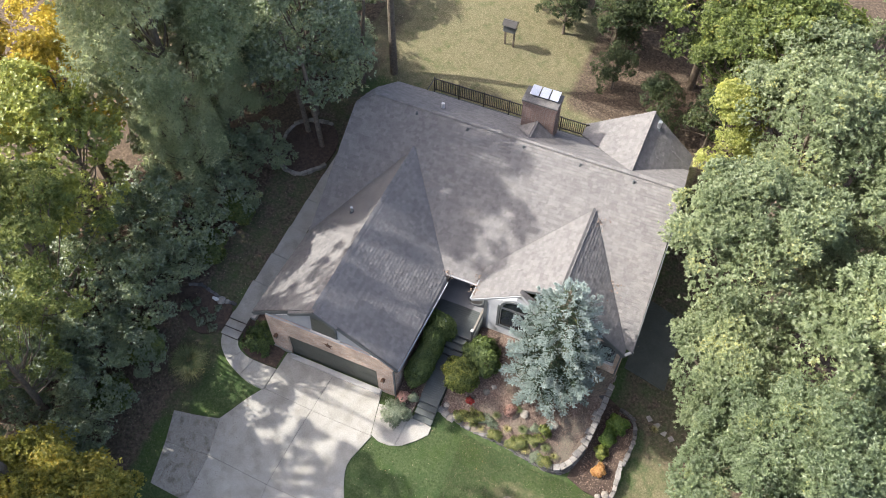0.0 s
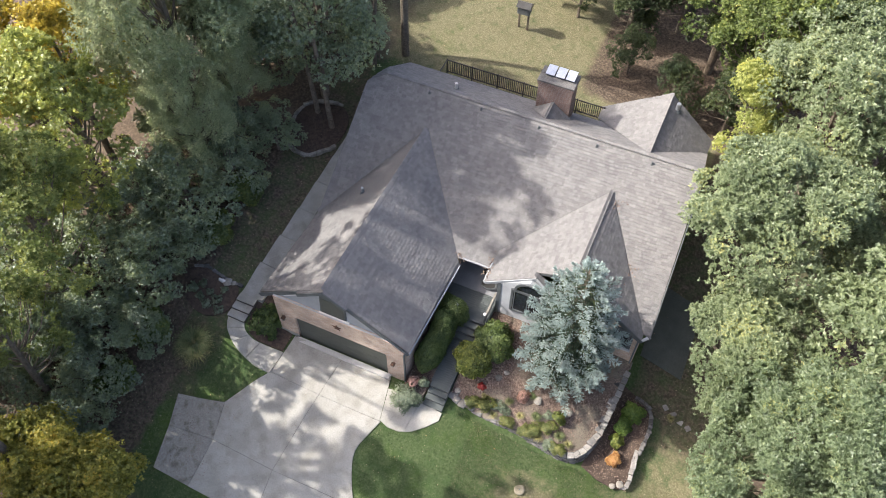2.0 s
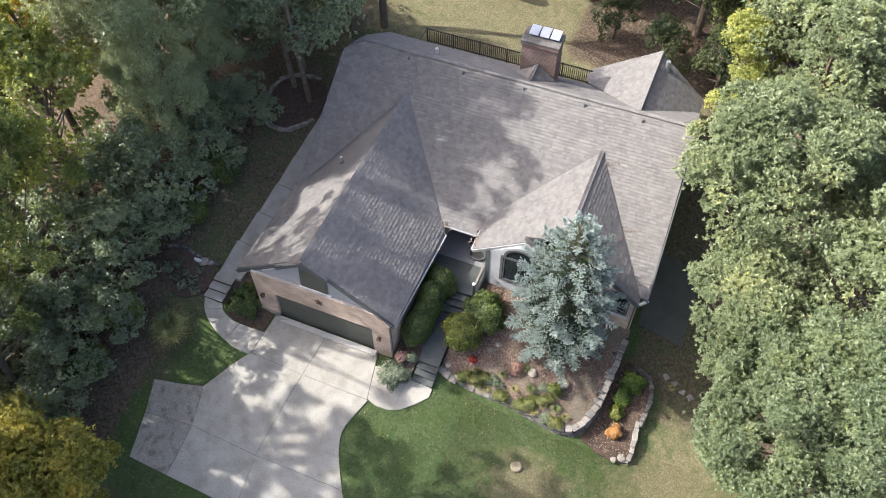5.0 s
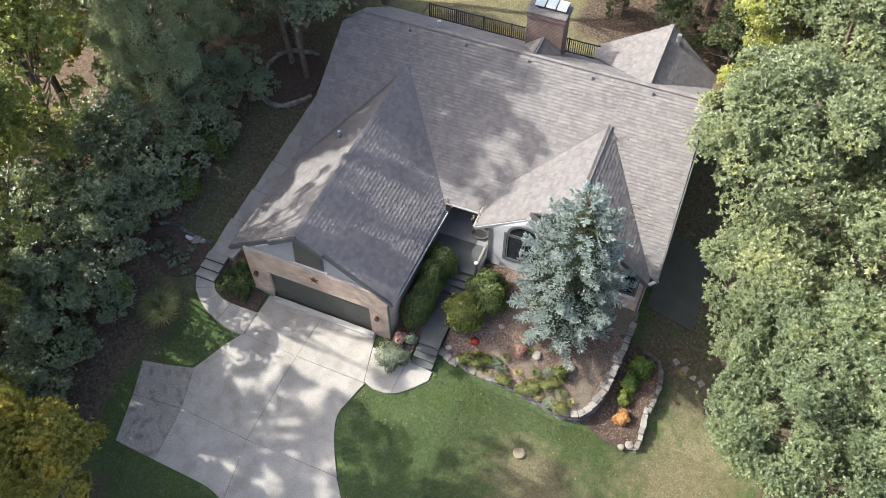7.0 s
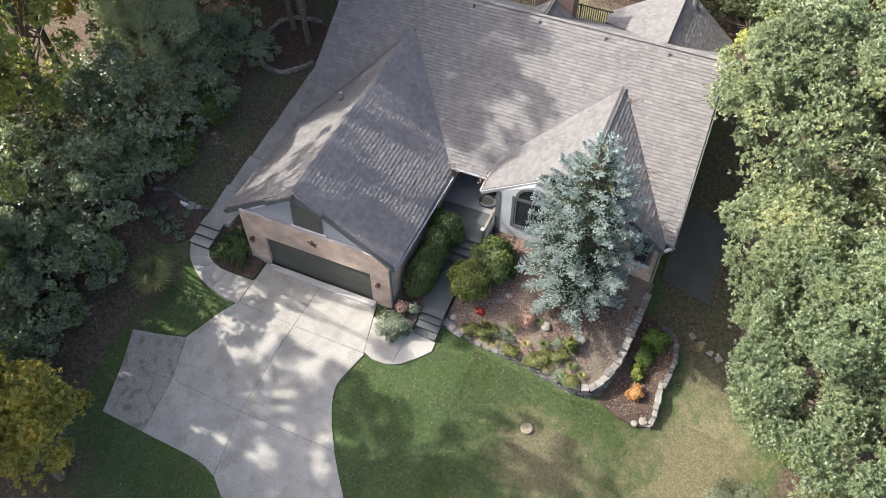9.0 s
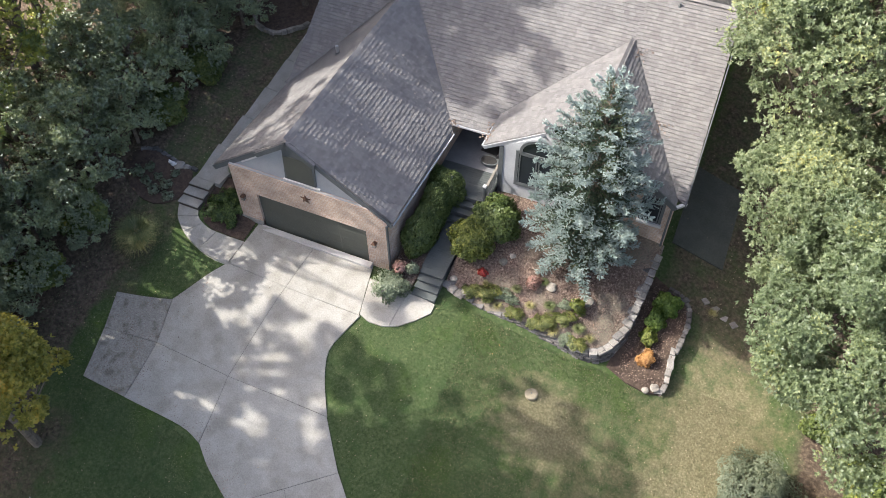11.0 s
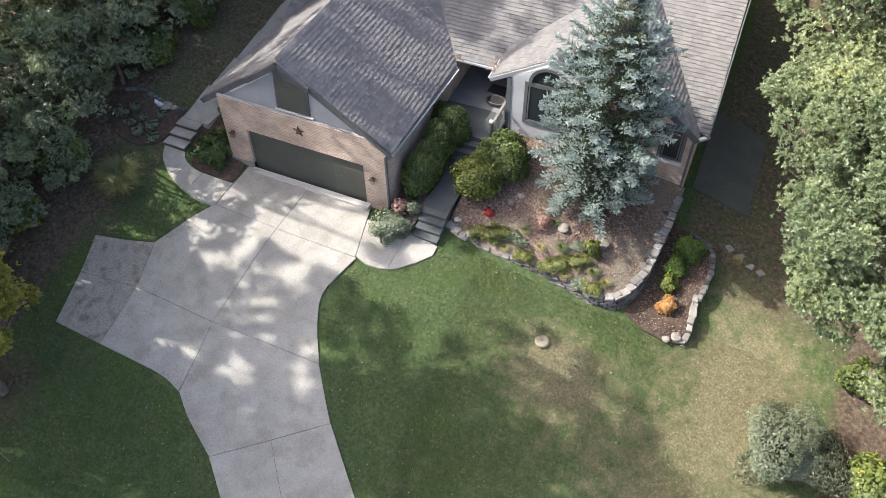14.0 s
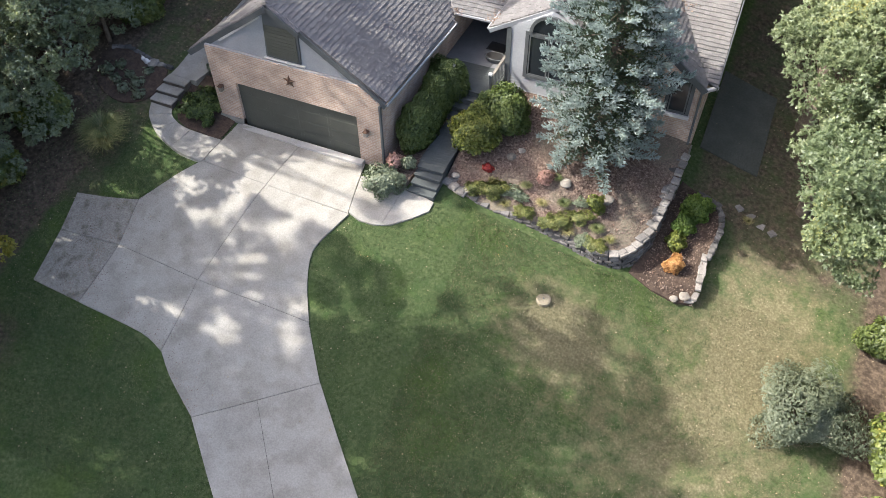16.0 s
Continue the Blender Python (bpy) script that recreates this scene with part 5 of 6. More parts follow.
# chimney
chim = part("chimney", boxes((3.92, 5.72, 14.75, 15.75, 4.0, 7.15)), CHIM_BRICK, house, "broad red-brown brick chimney")
part("chimney_band", boxes((3.86, 5.78, 14.69, 15.81, 6.98, 7.16), bevel=0.01), CHIM_BRICK, chim, "stepped brick band")
part("chimney_cap", boxes((3.84, 5.8, 14.67, 15.83, 7.163, 7.26), bevel=0.02), BLOCK, chim, "pale mortar cap")
for k in range(3):
    x = 4.12 + k * 0.53
    flue = part("flue", boxes((x + 0.05, x + 0.41, 15.2, 15.6, 7.263, 7.36)), TRIM, chim)
    part("flue_cover", extruded([(x, 15.1, 7.38), (x + 0.46, 15.1, 7.38), (x + 0.46, 15.72, 7.50), (x, 15.72, 7.50)], (0, 0, 0.025)), METAL, flue, "bright sheet-metal flue cover")
back = lambda y: RZ - (RZ - BZ) * (y - RY) / (BY - RY)
CR = (4.82, 13.42, back(13.42))                        # front end of the cricket behind the chimney
roof_plane([CR, (4.82, 14.74, CR[2]), (3.7, 14.74, back(14.74))], name="cricket")
roof_plane([CR, (5.94, 14.74, back(14.74)), (4.82, 14.74, CR[2])], name="cricket")

# vents and pipes
def vent_pipe(x, y, z, h, r, mat, name="vent_pipe", label="vent pipe through the roof"):
    bm = bmesh.new()
    tube(bm, [(x, y, z - 0.1), (x, y, z + h)], [r, r], 10)
    p = part(name, bm, mat, house, label)
    bm = bmesh.new()
    tube(bm, [(x, y, z - 0.08), (x, y, z + 0.06)], [r * 2.1, r * 1.15], 10)
    part("flashing", bm, TRIM, p)
    return p


for x in (-1.1, 1.77, 4.84, 7.83, 10.57):
    y = 12.5
    z = RZ - SLOPE * (RY - y)
    vent_pipe(x, y, z, 0.14, 0.05, TRIM, label="small dark plumbing vent")
vent_pipe(-0.2, 13.9, back(13.9), 0.38, 0.09, WHITE, label="white vent pipe with a cap")
vent_pipe(-2.05, 6.6, 4.35, 0.35, 0.07, METAL, label="grey metal vent pipe")
vent_pipe(10.75, 17.2, 5.66, 0.45, 0.11, METAL, label="bright metal flue with a cap")

# ---- railing and deck behind the house ----
railing = holder("deck_railing", (0, 17.3, 3.3), "black metal railing along the back deck", "railing")
RAIL_X = [-2.2 + 1.55 * k for k in range(8)]
for x in RAIL_X:
    part("post", beam(bmesh.new(), (x, 0, -0.3), (x, 0, 1.0), 0.07, 0.07), BLACK, railing)
for z in (0.12, 0.93):
    part("rail", beam(bmesh.new(), (RAIL_X[0], 0, z), (RAIL_X[-1], 0, z), 0.05, 0.05), BLACK, railing)
for k in range(7):
    for j in range(1, 14):
        x = RAIL_X[k] + 1.55 * j / 14
        part("baluster", beam(bmesh.new(), (x, 0, 0.12), (x, 0, 0.93), 0.034, 0.034), BLACK, railing)
part("rail", beam(bmesh.new(), (RAIL_X[0], 0, 0.93), (RAIL_X[0], -1.0, 0.93), 0.05, 0.05), BLACK, railing)
deck = holder("back_deck", (3.2, 16.6, 3.05), "grey board deck behind the house", "deck", kind="structure")
for k in range(11):
    part("board", boxes((-5.6, 5.8, -0.75 + 0.145 * k, -0.615 + 0.145 * k, 0.0, 0.04)), DECK, deck)
part("frame", boxes((-5.5, 5.7, -0.7, 0.8, -0.6, -0.005)), TRIM, deck)

# ---- beds and walls ----
WALL = curve([(5.55, 0.28), (6.2, 0.12), (7.05, 0.0), (8.6, 0.1), (10.3, 0.08), (11.3, 0.08), (11.95, 0.35), (12.35, 1.0), (12.62, 1.95), (12.78, 3.6), (12.88, 4.75)], 8)
bm = draped([(5.5, 0.3)] + [(x, y + 0.06) for x, y in WALL[1:]] + [(12.9, 5.4), (8.9, 5.4), (8.9, 4.98), (5.9, 4.98), (5.55, 3.9), (5.5, 2.0)], bed_land, 0.9, 0.3)
me = bpy.data.meshes.new("planting_bed")
bm.to_mesh(me)
bm.free()
me.materials.append(MULCH)
place("planting_bed", me, label="terraced front bed of red-brown mulch and leaves", category="bed", kind="structure")


def bed_patch(name, poly, height, mat, label, depth=0.4):
    bm = draped(poly, height, depth, 0.35)
    me = bpy.data.meshes.new(name)
    bm.to_mesh(me)
    bm.free()
    me.materials.append(mat)
    place(name, me, label=label, category="bed", kind="structure")


LOW = [(12.3, 0.22), (13.2, 0.0), (14.0, 0.0), (14.55, 0.2), (14.6, 1.2), (14.65, 2.2), (14.78, 3.3), (14.6, 3.95), (14.2, 4.3), (13.6, 4.5), (13.0, 4.7)]
low_z = lambda x, y: max(land(x, y) + 0.035, min(-1.85 + 0.17 * max(0, y - 0.5), land(x, y) + 0.05 + 0.4 * max(0, y + 0.1)))
bed_patch("lower_bed", LOW, low_z, MULCH_DARK, "narrow lower bed of dark mulch edged with stone", 0.7)
bed_patch("garage_bed", [(3.3, -0.45), (4.35, -0.4), (4.44, 0.3), (4.44, 3.7), (3.3, 3.8)], lambda x, y: 0.02 + 0.12 * (y + 0.4), MULCH, "mulched strip between garage and walk", 0.6)
bed_patch("path_bed", [(-2.92, -0.94), (-3.6, -0.98), (-4.35, -0.99), (-4.85, -0.81), (-5.13, -0.46), (-5.26, 0.1), (-5.26, 1.3), (-3.4, 1.3), (-3.4, 0.1), (-2.9, 0.02)], lambda x, y: PZ(x, y) - 0.03 + 0.1 * max(0, y), MULCH_DARK, "mulched bed inside the curve of the path")
bed_patch("flower_bed", curve([(-6.35, -0.2), (-6.4, 0.9), (-7.4, 1.0), (-8.6, 1.2), (-9.3, 0.6), (-8.6, -0.6), (-7.3, -0.9)], 3, True), lambda x, y: land(x, y) + 0.05, MULCH_DARK, "dark brown flower bed beside the steps")
bed_patch("back_bed", curve([(-8.0, 9.3), (-8.75, 10.5), (-8.7, 12.0), (-7.9, 12.7), (-6.7, 12.9), (-5.9, 12.0), (-5.9, 10.4), (-6.7, 9.35)], 3, True), lambda x, y: land(x, y) + 0.08, MULCH_DARK, "dark mulched bed under the trees")
bed_patch("side_patio", [(13.2, 6.5), (15.45, 6.3), (15.4, 10.2), (13.2, 10.5)], lambda x, y: land(x, y) + 0.07, SLATE, "dark slate-grey patio in deep shade", 0.6)


def block_mesh(seed, lx, ly, lz):
    rnd = random.Random(seed)
    bm = bmesh.new()
    box(bm, -lx / 2, lx / 2, -ly / 2, ly / 2, 0, lz, bevel=min(lx, ly, lz) * 0.12)
    for v in bm.verts:
        v.co += Vector((rnd.uniform(-1, 1), rnd.uniform(-1, 1), rnd.uniform(-0.6, 0.6))) * min(lx, ly, lz) * 0.09
    me = bpy.data.meshes.new("block")
    bm.to_mesh(me)
    bm.free()
    return me


def along(points, step):
    """Evenly spaced places on a line, with the way of the line in degrees."""
    out, left = [], 0.0
    for (xa, ya), (xb, yb) in zip(points, points[1:]):
        d = math.hypot(xb - xa, yb - ya)
        while left < d:
            k = left / d
            out.append((xa + (xb - xa) * k, ya + (yb - ya) * k, math.degrees(math.atan2(yb - ya, xb - xa))))
            left += step
        left -= d
    return out


retaining = holder("retaining_wall", (0, 0, 0), "curved dry-laid wall of grey split blocks", "wall", kind="structure")
blocks = [block_mesh(k, 0.29, 0.26, 0.116) for k in range(4)]
caps = [block_mesh(k + 9, 0.31, 0.27, 0.1) for k in range(3)]
for me in blocks:
    me.materials.append(BLOCK)
for me in caps:
    me.materials.append(CAPSTONE)
rnd = random.Random(5)
for c in range(22):
    for i, (x, y, a) in enumerate(along(WALL, 0.31)):
        base, top = land(x, y) - 0.12, bed_land(x, y) + 0.06
        z = -2.4 + c * 0.12
        if z < base - 0.12 or z + 0.12 > top + 0.09:
            continue
        nrm = radians(a - 90)
        off = 0.15 * (c % 2) + rnd.uniform(-0.02, 0.02)
        back_in = 0.022 * (c - 8) + rnd.uniform(-0.025, 0.025)
        m = pose(x + off * math.cos(radians(a)) - back_in * math.cos(nrm), y + off * math.sin(radians(a)) - back_in * math.sin(nrm), z + rnd.uniform(-0.006, 0.006), rnd.uniform(-2, 2), rnd.uniform(-1, 1), a + rnd.uniform(-5, 5))
        ob = place("block", rnd.choice(blocks), retaining)
        ob.matrix_basis = m
for i, (x, y, a) in enumerate(along(WALL, 0.325)):
    if 6.4 < x < 10.9:
        continue
    ob = place("cap_stone", rnd.choice(caps), retaining)
    ob.matrix_basis = pose(x + rnd.uniform(-.02, .02), y + 0.04, bed_land(x, y) + 0.02 + rnd.uniform(-0.012, 0.012), rnd.uniform(-3, 3), rnd.uniform(-3, 3), a + rnd.uniform(-7, 7))


def edging(name, line, height, label, lx=0.3, ly=0.22, lz=0.18, step=0.31, mat=ROCK, seed=3):
    ob = holder(name, (0, 0, 0), label, "edging", kind="structure")
    ms = [block_mesh(seed + k, lx, ly, lz) for k in range(4)]
    for me in ms:
        me.materials.append(mat)
    r = random.Random(seed)
    for x, y, a in along(line, step):
        b = place("stone", r.choice(ms), ob)
        b.matrix_basis = pose(x, y, height(x, y) + r.uniform(-0.03, 0.02), r.uniform(-5, 5), r.uniform(-5, 5), a + r.uniform(-10, 10)) @ Matrix.Diagonal((r.uniform(0.85, 1.15), r.uniform(0.85, 1.2), r.uniform(0.8, 1.2), 1))


edging("lower_edging", curve([(13.75, 4.35), (14.2, 4.25), (14.58, 3.9), (14.74, 3.2), (14.68, 2.2), (14.6, 1.7)], 6), lambda x, y: low_z(x, y) - 0.05, "row of pale stones edging the lower bed", 0.22, 0.18, 0.2, 0.23, BLOCK)
edging("corner_edging", [(14.5, 1.85), (14.56, 1.2), (14.6, 0.6), (14.55, 0.25), (14.25, 0.2)], lambda x, y: low_z(x, y) - 0.04, "rough pale slabs edging the corner of the lower bed", 0.31, 0.22, 0.12, 0.29, CAPSTONE, 23)
edging("back_edging", curve([(-5.9, 10.2), (-6.7, 9.3), (-7.4, 9.1), (-8.05, 9.25), (-8.55, 9.9), (-8.8, 10.8), (-8.75, 12.0), (-8.0, 12.7), (-6.8, 12.95)], 6), lambda x, y: land(x, y), "pale stones edging the back bed", 0.3, 0.2, 0.2, 0.29, ROCK, 13)
edging("flower_edging", [(-6.4, 1.05), (-7.0, 1.0), (-7.6, 1.1), (-8.4, 1.25), (-9.1, 1.0)], lambda x, y: land(x, y) - 0.02, "low row of stones behind the flower bed", 0.24, 0.17, 0.13, 0.26, BLOCK, 31)



# ---- small pale ornament on the flower bed's edging ----
bm = bmesh.new()
for cx, cy, cz, rx, ry, rz in ((0, 0, 0.12, 0.13, 0.1, 0.13), (-0.07, -0.05, 0.26, 0.085, 0.08, 0.085), (0.13, 0.03, 0.08, 0.09, 0.08, 0.09), (-0.1, -0.04, 0.35, 0.025, 0.02, 0.06)):
    bmesh.ops.create_icosphere(bm, subdivisions=2, radius=1.0, matrix=Matrix.Translation((cx, cy, cz)) @ Matrix.Diagonal((rx, ry, rz, 1)))
ornament = part("garden_ornament", bm, WHITE, None)
tagged(ornament, "small weathered white garden ornament beside the bed's stones", "ornament")
ornament.location = (-7.3, 0.86, land(-7.3, 0.86) - 0.02)

# ---- shrubs and flowers ----
def set_at(ob, x, y, z, turn=0.0, scale=(1, 1, 1)):
    ob.location, ob.rotation_euler, ob.scale = (x, y, z), (0, 0, radians(turn)), scale
    return ob


yew = make_shrub(21, "clipped_yew", "dense dark green clipped yew beside the garage wall", 0.82, 1.08, HEDGELEAF, 13000, 0.055, 0.2, "clipped yews by the walk")
set_at(yew, 3.98, 1.5, 0.2, 0, (0.86, 1.15, 1.02))
for y, a in ((2.3, 175), (3.15, 5), (3.95, 80)):
    c = copy_thing(yew, pose(4.0, y, 0.2 + 0.09 * (y - 1.75), 0, 0, a))
    c.scale = (0.84, 1.1, 1.08)
lime = make_shrub(22, "spirea_shrub", "rounded yellow-green shrub beside the walk", 0.8, 0.85, LIMELEAF, 10000, 0.06, 0.32, "rounded shrubs by the walk")
set_at(lime, 5.95, 2.05, 0.48, 0, (1.14, 1.14, 1.1))
lime2 = make_shrub(23, "spirea_shrub", "rounded mid-green shrub in front of the bay", 0.85, 0.85, HEDGELEAF, 11000, 0.06, 0.3, "rounded shrubs by the walk")
set_at(lime2, 6.55, 3.1, 0.6, 0, (1.15, 1.15, 1.12))

FERN = leaf_material("mid-green garden leaf", (0.06, 0.11, 0.02), (0.15, 0.22, 0.04))
rose = make_shrub(24, "rose_bush", "sprawling grey-green rose bush at the garage corner", 0.72, 0.55, SAGELEAF, 3600, 0.06, 0.45)
set_at(rose, 3.75, -0.75, land(3.75, -0.75) + 0.1)
pink = make_shrub(25, "hydrangea", "small hydrangea with dusty pink flower heads", 0.3, 0.3, PINKLEAF, 700, 0.05, 0.3)
set_at(pink, 3.75, 0.0, 0.35)
pale = make_shrub(26, "hydrangea", "small pale green hydrangea by the walk", 0.26, 0.26, SAGELEAF, 700, 0.06, 0.3)
set_at(pale, 4.2, 0.15, 0.3)

red = make_shrub(27, "red_flower", "clump of bright red flowers in the mulch", 0.2, 0.16, REDLEAF, 500, 0.045, 0.35)
set_at(red, 6.75, 1.2, bed_land(6.75, 1.2))
juniper = make_shrub(28, "juniper", "low dull yellow-green juniper over the wall", 0.48, 0.3, DULLGREEN, 3400, 0.045, 0.55, "low plants along the wall")
set_at(juniper, 7.25, 0.55, bed_land(7.25, 0.55), 0, (1.15, 0.75, 1))
grey = make_shrub(29, "sedum", "spreading grey-green sedum along the wall", 0.42, 0.16, SAGELEAF, 1500, 0.05, 0.5, "low plants along the wall")
set_at(grey, 7.9, 0.75, bed_land(7.9, 0.75), 0, (1.3, 0.8, 1))
pinkclump = make_shrub(30, "heather", "dry pinkish heather clump", 0.36, 0.22, PINKLEAF, 1100, 0.05, 0.4, "low plants along the wall")
set_at(pinkclump, 8.7, 1.55, bed_land(8.7, 1.55))
green_a = make_shrub(31, "garden_shrub", "small green shrub in the bed", 0.32, 0.38, LIMELEAF, 1300, 0.055, 0.5, "low plants along the wall")
set_at(green_a, 10.65, 1.35, bed_land(10.65, 1.35))
for k, (x, y, sx) in enumerate(((10.3, 0.85, 1.1), (9.75, 0.55, 1.3), (10.6, 0.35, 1.4), (11.0, 0.25, 1.0), (9.3, 0.35, 0.9), (10.1, 1.35, 0.8), (8.4, 0.35, 1.0), (6.6, 0.45, 0.9))):
    c = copy_thing((juniper, grey)[k % 3 == 2], pose(x, y, bed_land(x, y) - 0.03, 0, 0, 50 * k))
    c.scale = (sx * 0.85, 0.7, 0.6)
euon = make_shrub(32, "euonymus", "mid-green rounded shrub in the lower bed", 0.52, 0.46, FERN, 3600, 0.07, 0.42, "shrubs in the lower bed")
set_at(euon, 13.8, 3.55, low_z(13.8, 3.55))
c = copy_thing(euon, pose(13.5, 2.8, low_z(13.5, 2.8), 0, 0, 90))
c.scale = (0.9, 0.9, 0.85)
lime3 = make_shrub(33, "barberry", "bright lime-green shrub in the lower bed", 0.34, 0.34, LIMELEAF, 2200, 0.06, 0.42, "shrubs in the lower bed")
set_at(lime3, 13.45, 1.95, low_z(13.45, 1.95))
orange = make_shrub(34, "burning_bush", "orange autumn shrub in the lower bed", 0.42, 0.4, ORANGELEAF, 2600, 0.06, 0.42, "shrubs in the lower bed")
set_at(orange, 13.6, 1.1, low_z(13.6, 1.1), 0, (0.85, 0.85, 0.85))
IVY = leaf_material("dark ground-cover leaf", (0.035, 0.06, 0.018), (0.10, 0.15, 0.04), (0.2, 0.21, 0.07), drift=3.0)
cover = make_shrub(35, "pachysandra", "low green ground cover beside the path", 0.55, 0.26, IVY, 1900, 0.075, 0.6, "plants by the side path")
set_at(cover, -4.45, -0.2, PZ(-4.5, -0.4), 0, (1.15, 1.0, 0.9))
for x, y, k in ((-4.15, 0.45, 0.95), (-4.75, 0.45, 0.9), (-3.95, -0.2, 0.75), (-3.75, 0.3, 0.7), (-4.4, 0.9, 0.8)):
    c = copy_thing(cover, pose(x, y, PZ(-4.5, -0.4) + 0.02, 0, 0, 170 * k * 3))
    c.scale = (k, k, 0.85)
c = copy_thing(cover, pose(-3.75, -0.5, PZ(-4, -0.4) - 0.05, 0, 0, 200))
c.scale = (0.45, 0.5, 0.6)
twig = make_shrub(36, "perennial_clump", "sparse grey-leaved perennial in the flower bed", 0.3, 0.2, SAGELEAF, 260, 0.07, 0.5, "flower bed plants")
set_at(twig, -7.1, -0.1, land(-7.1, -0.1) + 0.05)
for k, (x, y) in enumerate(((-7.6, 0.1), (-8.1, 0.35), (-7.5, -0.45), (-8.5, 0.0), (-7.0, 0.5), (-8.0, -0.25), (-6.8, -0.5))):
    c = copy_thing(twig, pose(x, y, land(x, y) + 0.05, 0, 0, 60 * k))
    s = 0.7 + 0.12 * (k % 4)
    c.scale = (s, s, s)
cactus = make_shrub(37, "stonecrop", "grey-green stonecrop against the garage wall", 0.3, 0.35, SAGELEAF, 500, 0.08, 0.4, "plants by the side path")
set_at(cactus, -4.55, 1.55, TOPZ(-4.55, 1.55) - 0.1)
sage = make_shrub(38, "olive_shrub", "large pale grey-green shrub at the lawn's edge", 1.35, 1.1, PALESAGE, 15000, 0.036, 0.55, stretch=2.8)
set_at(sage, 18.75, -2.4, land(18.75, -2.4), 0, (1.25, 1.35, 1.0))
under = make_shrub(39, "understorey_shrub", "fresh green understorey shrub", 1.2, 1.1, GREENLEAF, 6000, 0.1, 0.35, "understorey shrubs")
set_at(under, 21.4, -2.6, land(21.4, -2.6))
for k, (x, y, s) in enumerate(((22.5, -0.8, 1.2), (20.6, 1.3, 0.7), (21.8, -5.2, 1.1), (-9.3, -2.6, 0.9), (-8.9, 3.0, 0.8), (-8.7, 5.6, 0.8), (-9.6, -5.6, 0.9), (-8.9, -8.6, 0.8))):
    c = copy_thing(under, pose(x, y, land(x, y), 0, 0, 77 * k))
    c.scale = (s, s, s)


def grass_clump(seed, label, n, reach, mat):
    """Arching blades from one foot."""
    rng = np.random.default_rng(seed)
    ob = holder("ornamental_grass", (0, 0, 0), label, "grass")
    verts, faces = [], []
    for _ in range(n):
        a, r, h = rng.random() * math.tau, reach * (0.3 + 0.8 * rng.random()), reach * (0.7 + 0.6 * rng.random())
        d = np.array([math.cos(a), math.sin(a), 0])
        s = np.array([-d[1], d[0], 0]) * 0.012
        k = len(verts)
        for t in (0, 0.35, 0.7, 1.0):
            p = d * (0.08 + r * t ** 1.6) + np.array([0, 0, h * (1.9 * t - 1.25 * t * t)])
            verts += [p - s * (1.05 - t), p + s * (1.05 - t)]
        faces += [(k, k + 1, k + 3, k + 2), (k + 2, k + 3, k + 5, k + 4), (k + 4, k + 5, k + 7, k + 6)]
    place("blades", mesh_of("blades", verts, faces, mat), ob)
    return ob


pampas = grass_clump(41, "large arching ornamental grass, partly straw-coloured", 1500, 0.95, PAMPAS)
set_at(pampas, -7.0, -2.4, land(-7.0, -2.4))
straw = grass_clump(42, "straw-coloured dry blades of ornamental grass", 500, 0.9, STRAW)
set_at(straw, -6.75, -2.75, land(-6.75, -2.75))
c = copy_thing(straw, pose(15.55, 4.3, land(15.55, 4.3), 0, 0, 0))
c.scale = (0.3, 0.3, 0.15)
for k, (x, y, q) in enumerate(((7.7, 0.35, 0.3), (8.2, 1.1, 0.25), (8.9, 0.75, 0.3), (9.6, 1.0, 0.28), (10.0, 0.3, 0.35), (10.9, 0.75, 0.3), (11.4, 0.6, 0.28), (9.1, 1.7, 0.22), (7.0, 0.9, 0.22))):
    c = copy_thing(pampas if k % 2 else straw, pose(x, y, bed_land(x, y), 0, 0, 40 * k))
    c.scale = (q, q, q * 0.7)


# ---- stones and small things ----
def boulder(seed, r):
    rnd = random.Random(seed)
    bm = bmesh.new()
    bmesh.ops.create_icosphere(bm, subdivisions=2, radius=r)
    for v in bm.verts:
        v.co *= 1 + 0.35 * noise.noise(v.co / r * 1.1 + Vector((seed, 0, 0)))
        v.co.z *= 0.45
    me = bpy.data.meshes.new("boulder")
    bm.to_mesh(me)
    bm.free()
    me.materials.append(ROCK)
    return me


for k, (x, y, r) in enumerate(((9.42, 1.65, 0.21), (7.35, 1.85, 0.17), (7.6, 2.2, 0.13), (5.75, 0.65, 0.15), (5.85, 0.28, 0.2), (6.15, 0.2, 0.2), (10.9, 1.85, 0.22), (6.35, 0.35, 0.16))):
    place("boulder", boulder(k, r), label="pale weathered stone lying in the mulch", category="stone", group="stones in the front bed").matrix_basis = pose(x, y, bed_land(x, y) + r * 0.25, 0, 0, 40 * k)
for k, (x, y, r) in enumerate(((-7.05, 0.9, 0.24), (-6.75, 1.0, 0.16), (14.25, 0.25, 0.2), (13.95, 0.05, 0.15))):
    place("boulder", boulder(20 + k, r), label="chalk-white boulder at the edge of a bed", category="stone").matrix_basis = pose(x, y, max(land(x, y), low_z(x, y) if x > 12.6 else -9) + r * 0.3, 0, 0, 70 * k)
for k, (x, y, r) in enumerate(((-4.9, 1.45, 0.16), (-4.6, 1.5, 0.18), (-4.3, 1.5, 0.15), (-4.0, 1.5, 0.17))):
    place("boulder", boulder(30 + k, r), label="rough stone holding the bank by the path", category="stone", group="stones by the path").matrix_basis = pose(x, y, PZ(-4.5, 0) + 0.1, 0, 0, 50 * k)
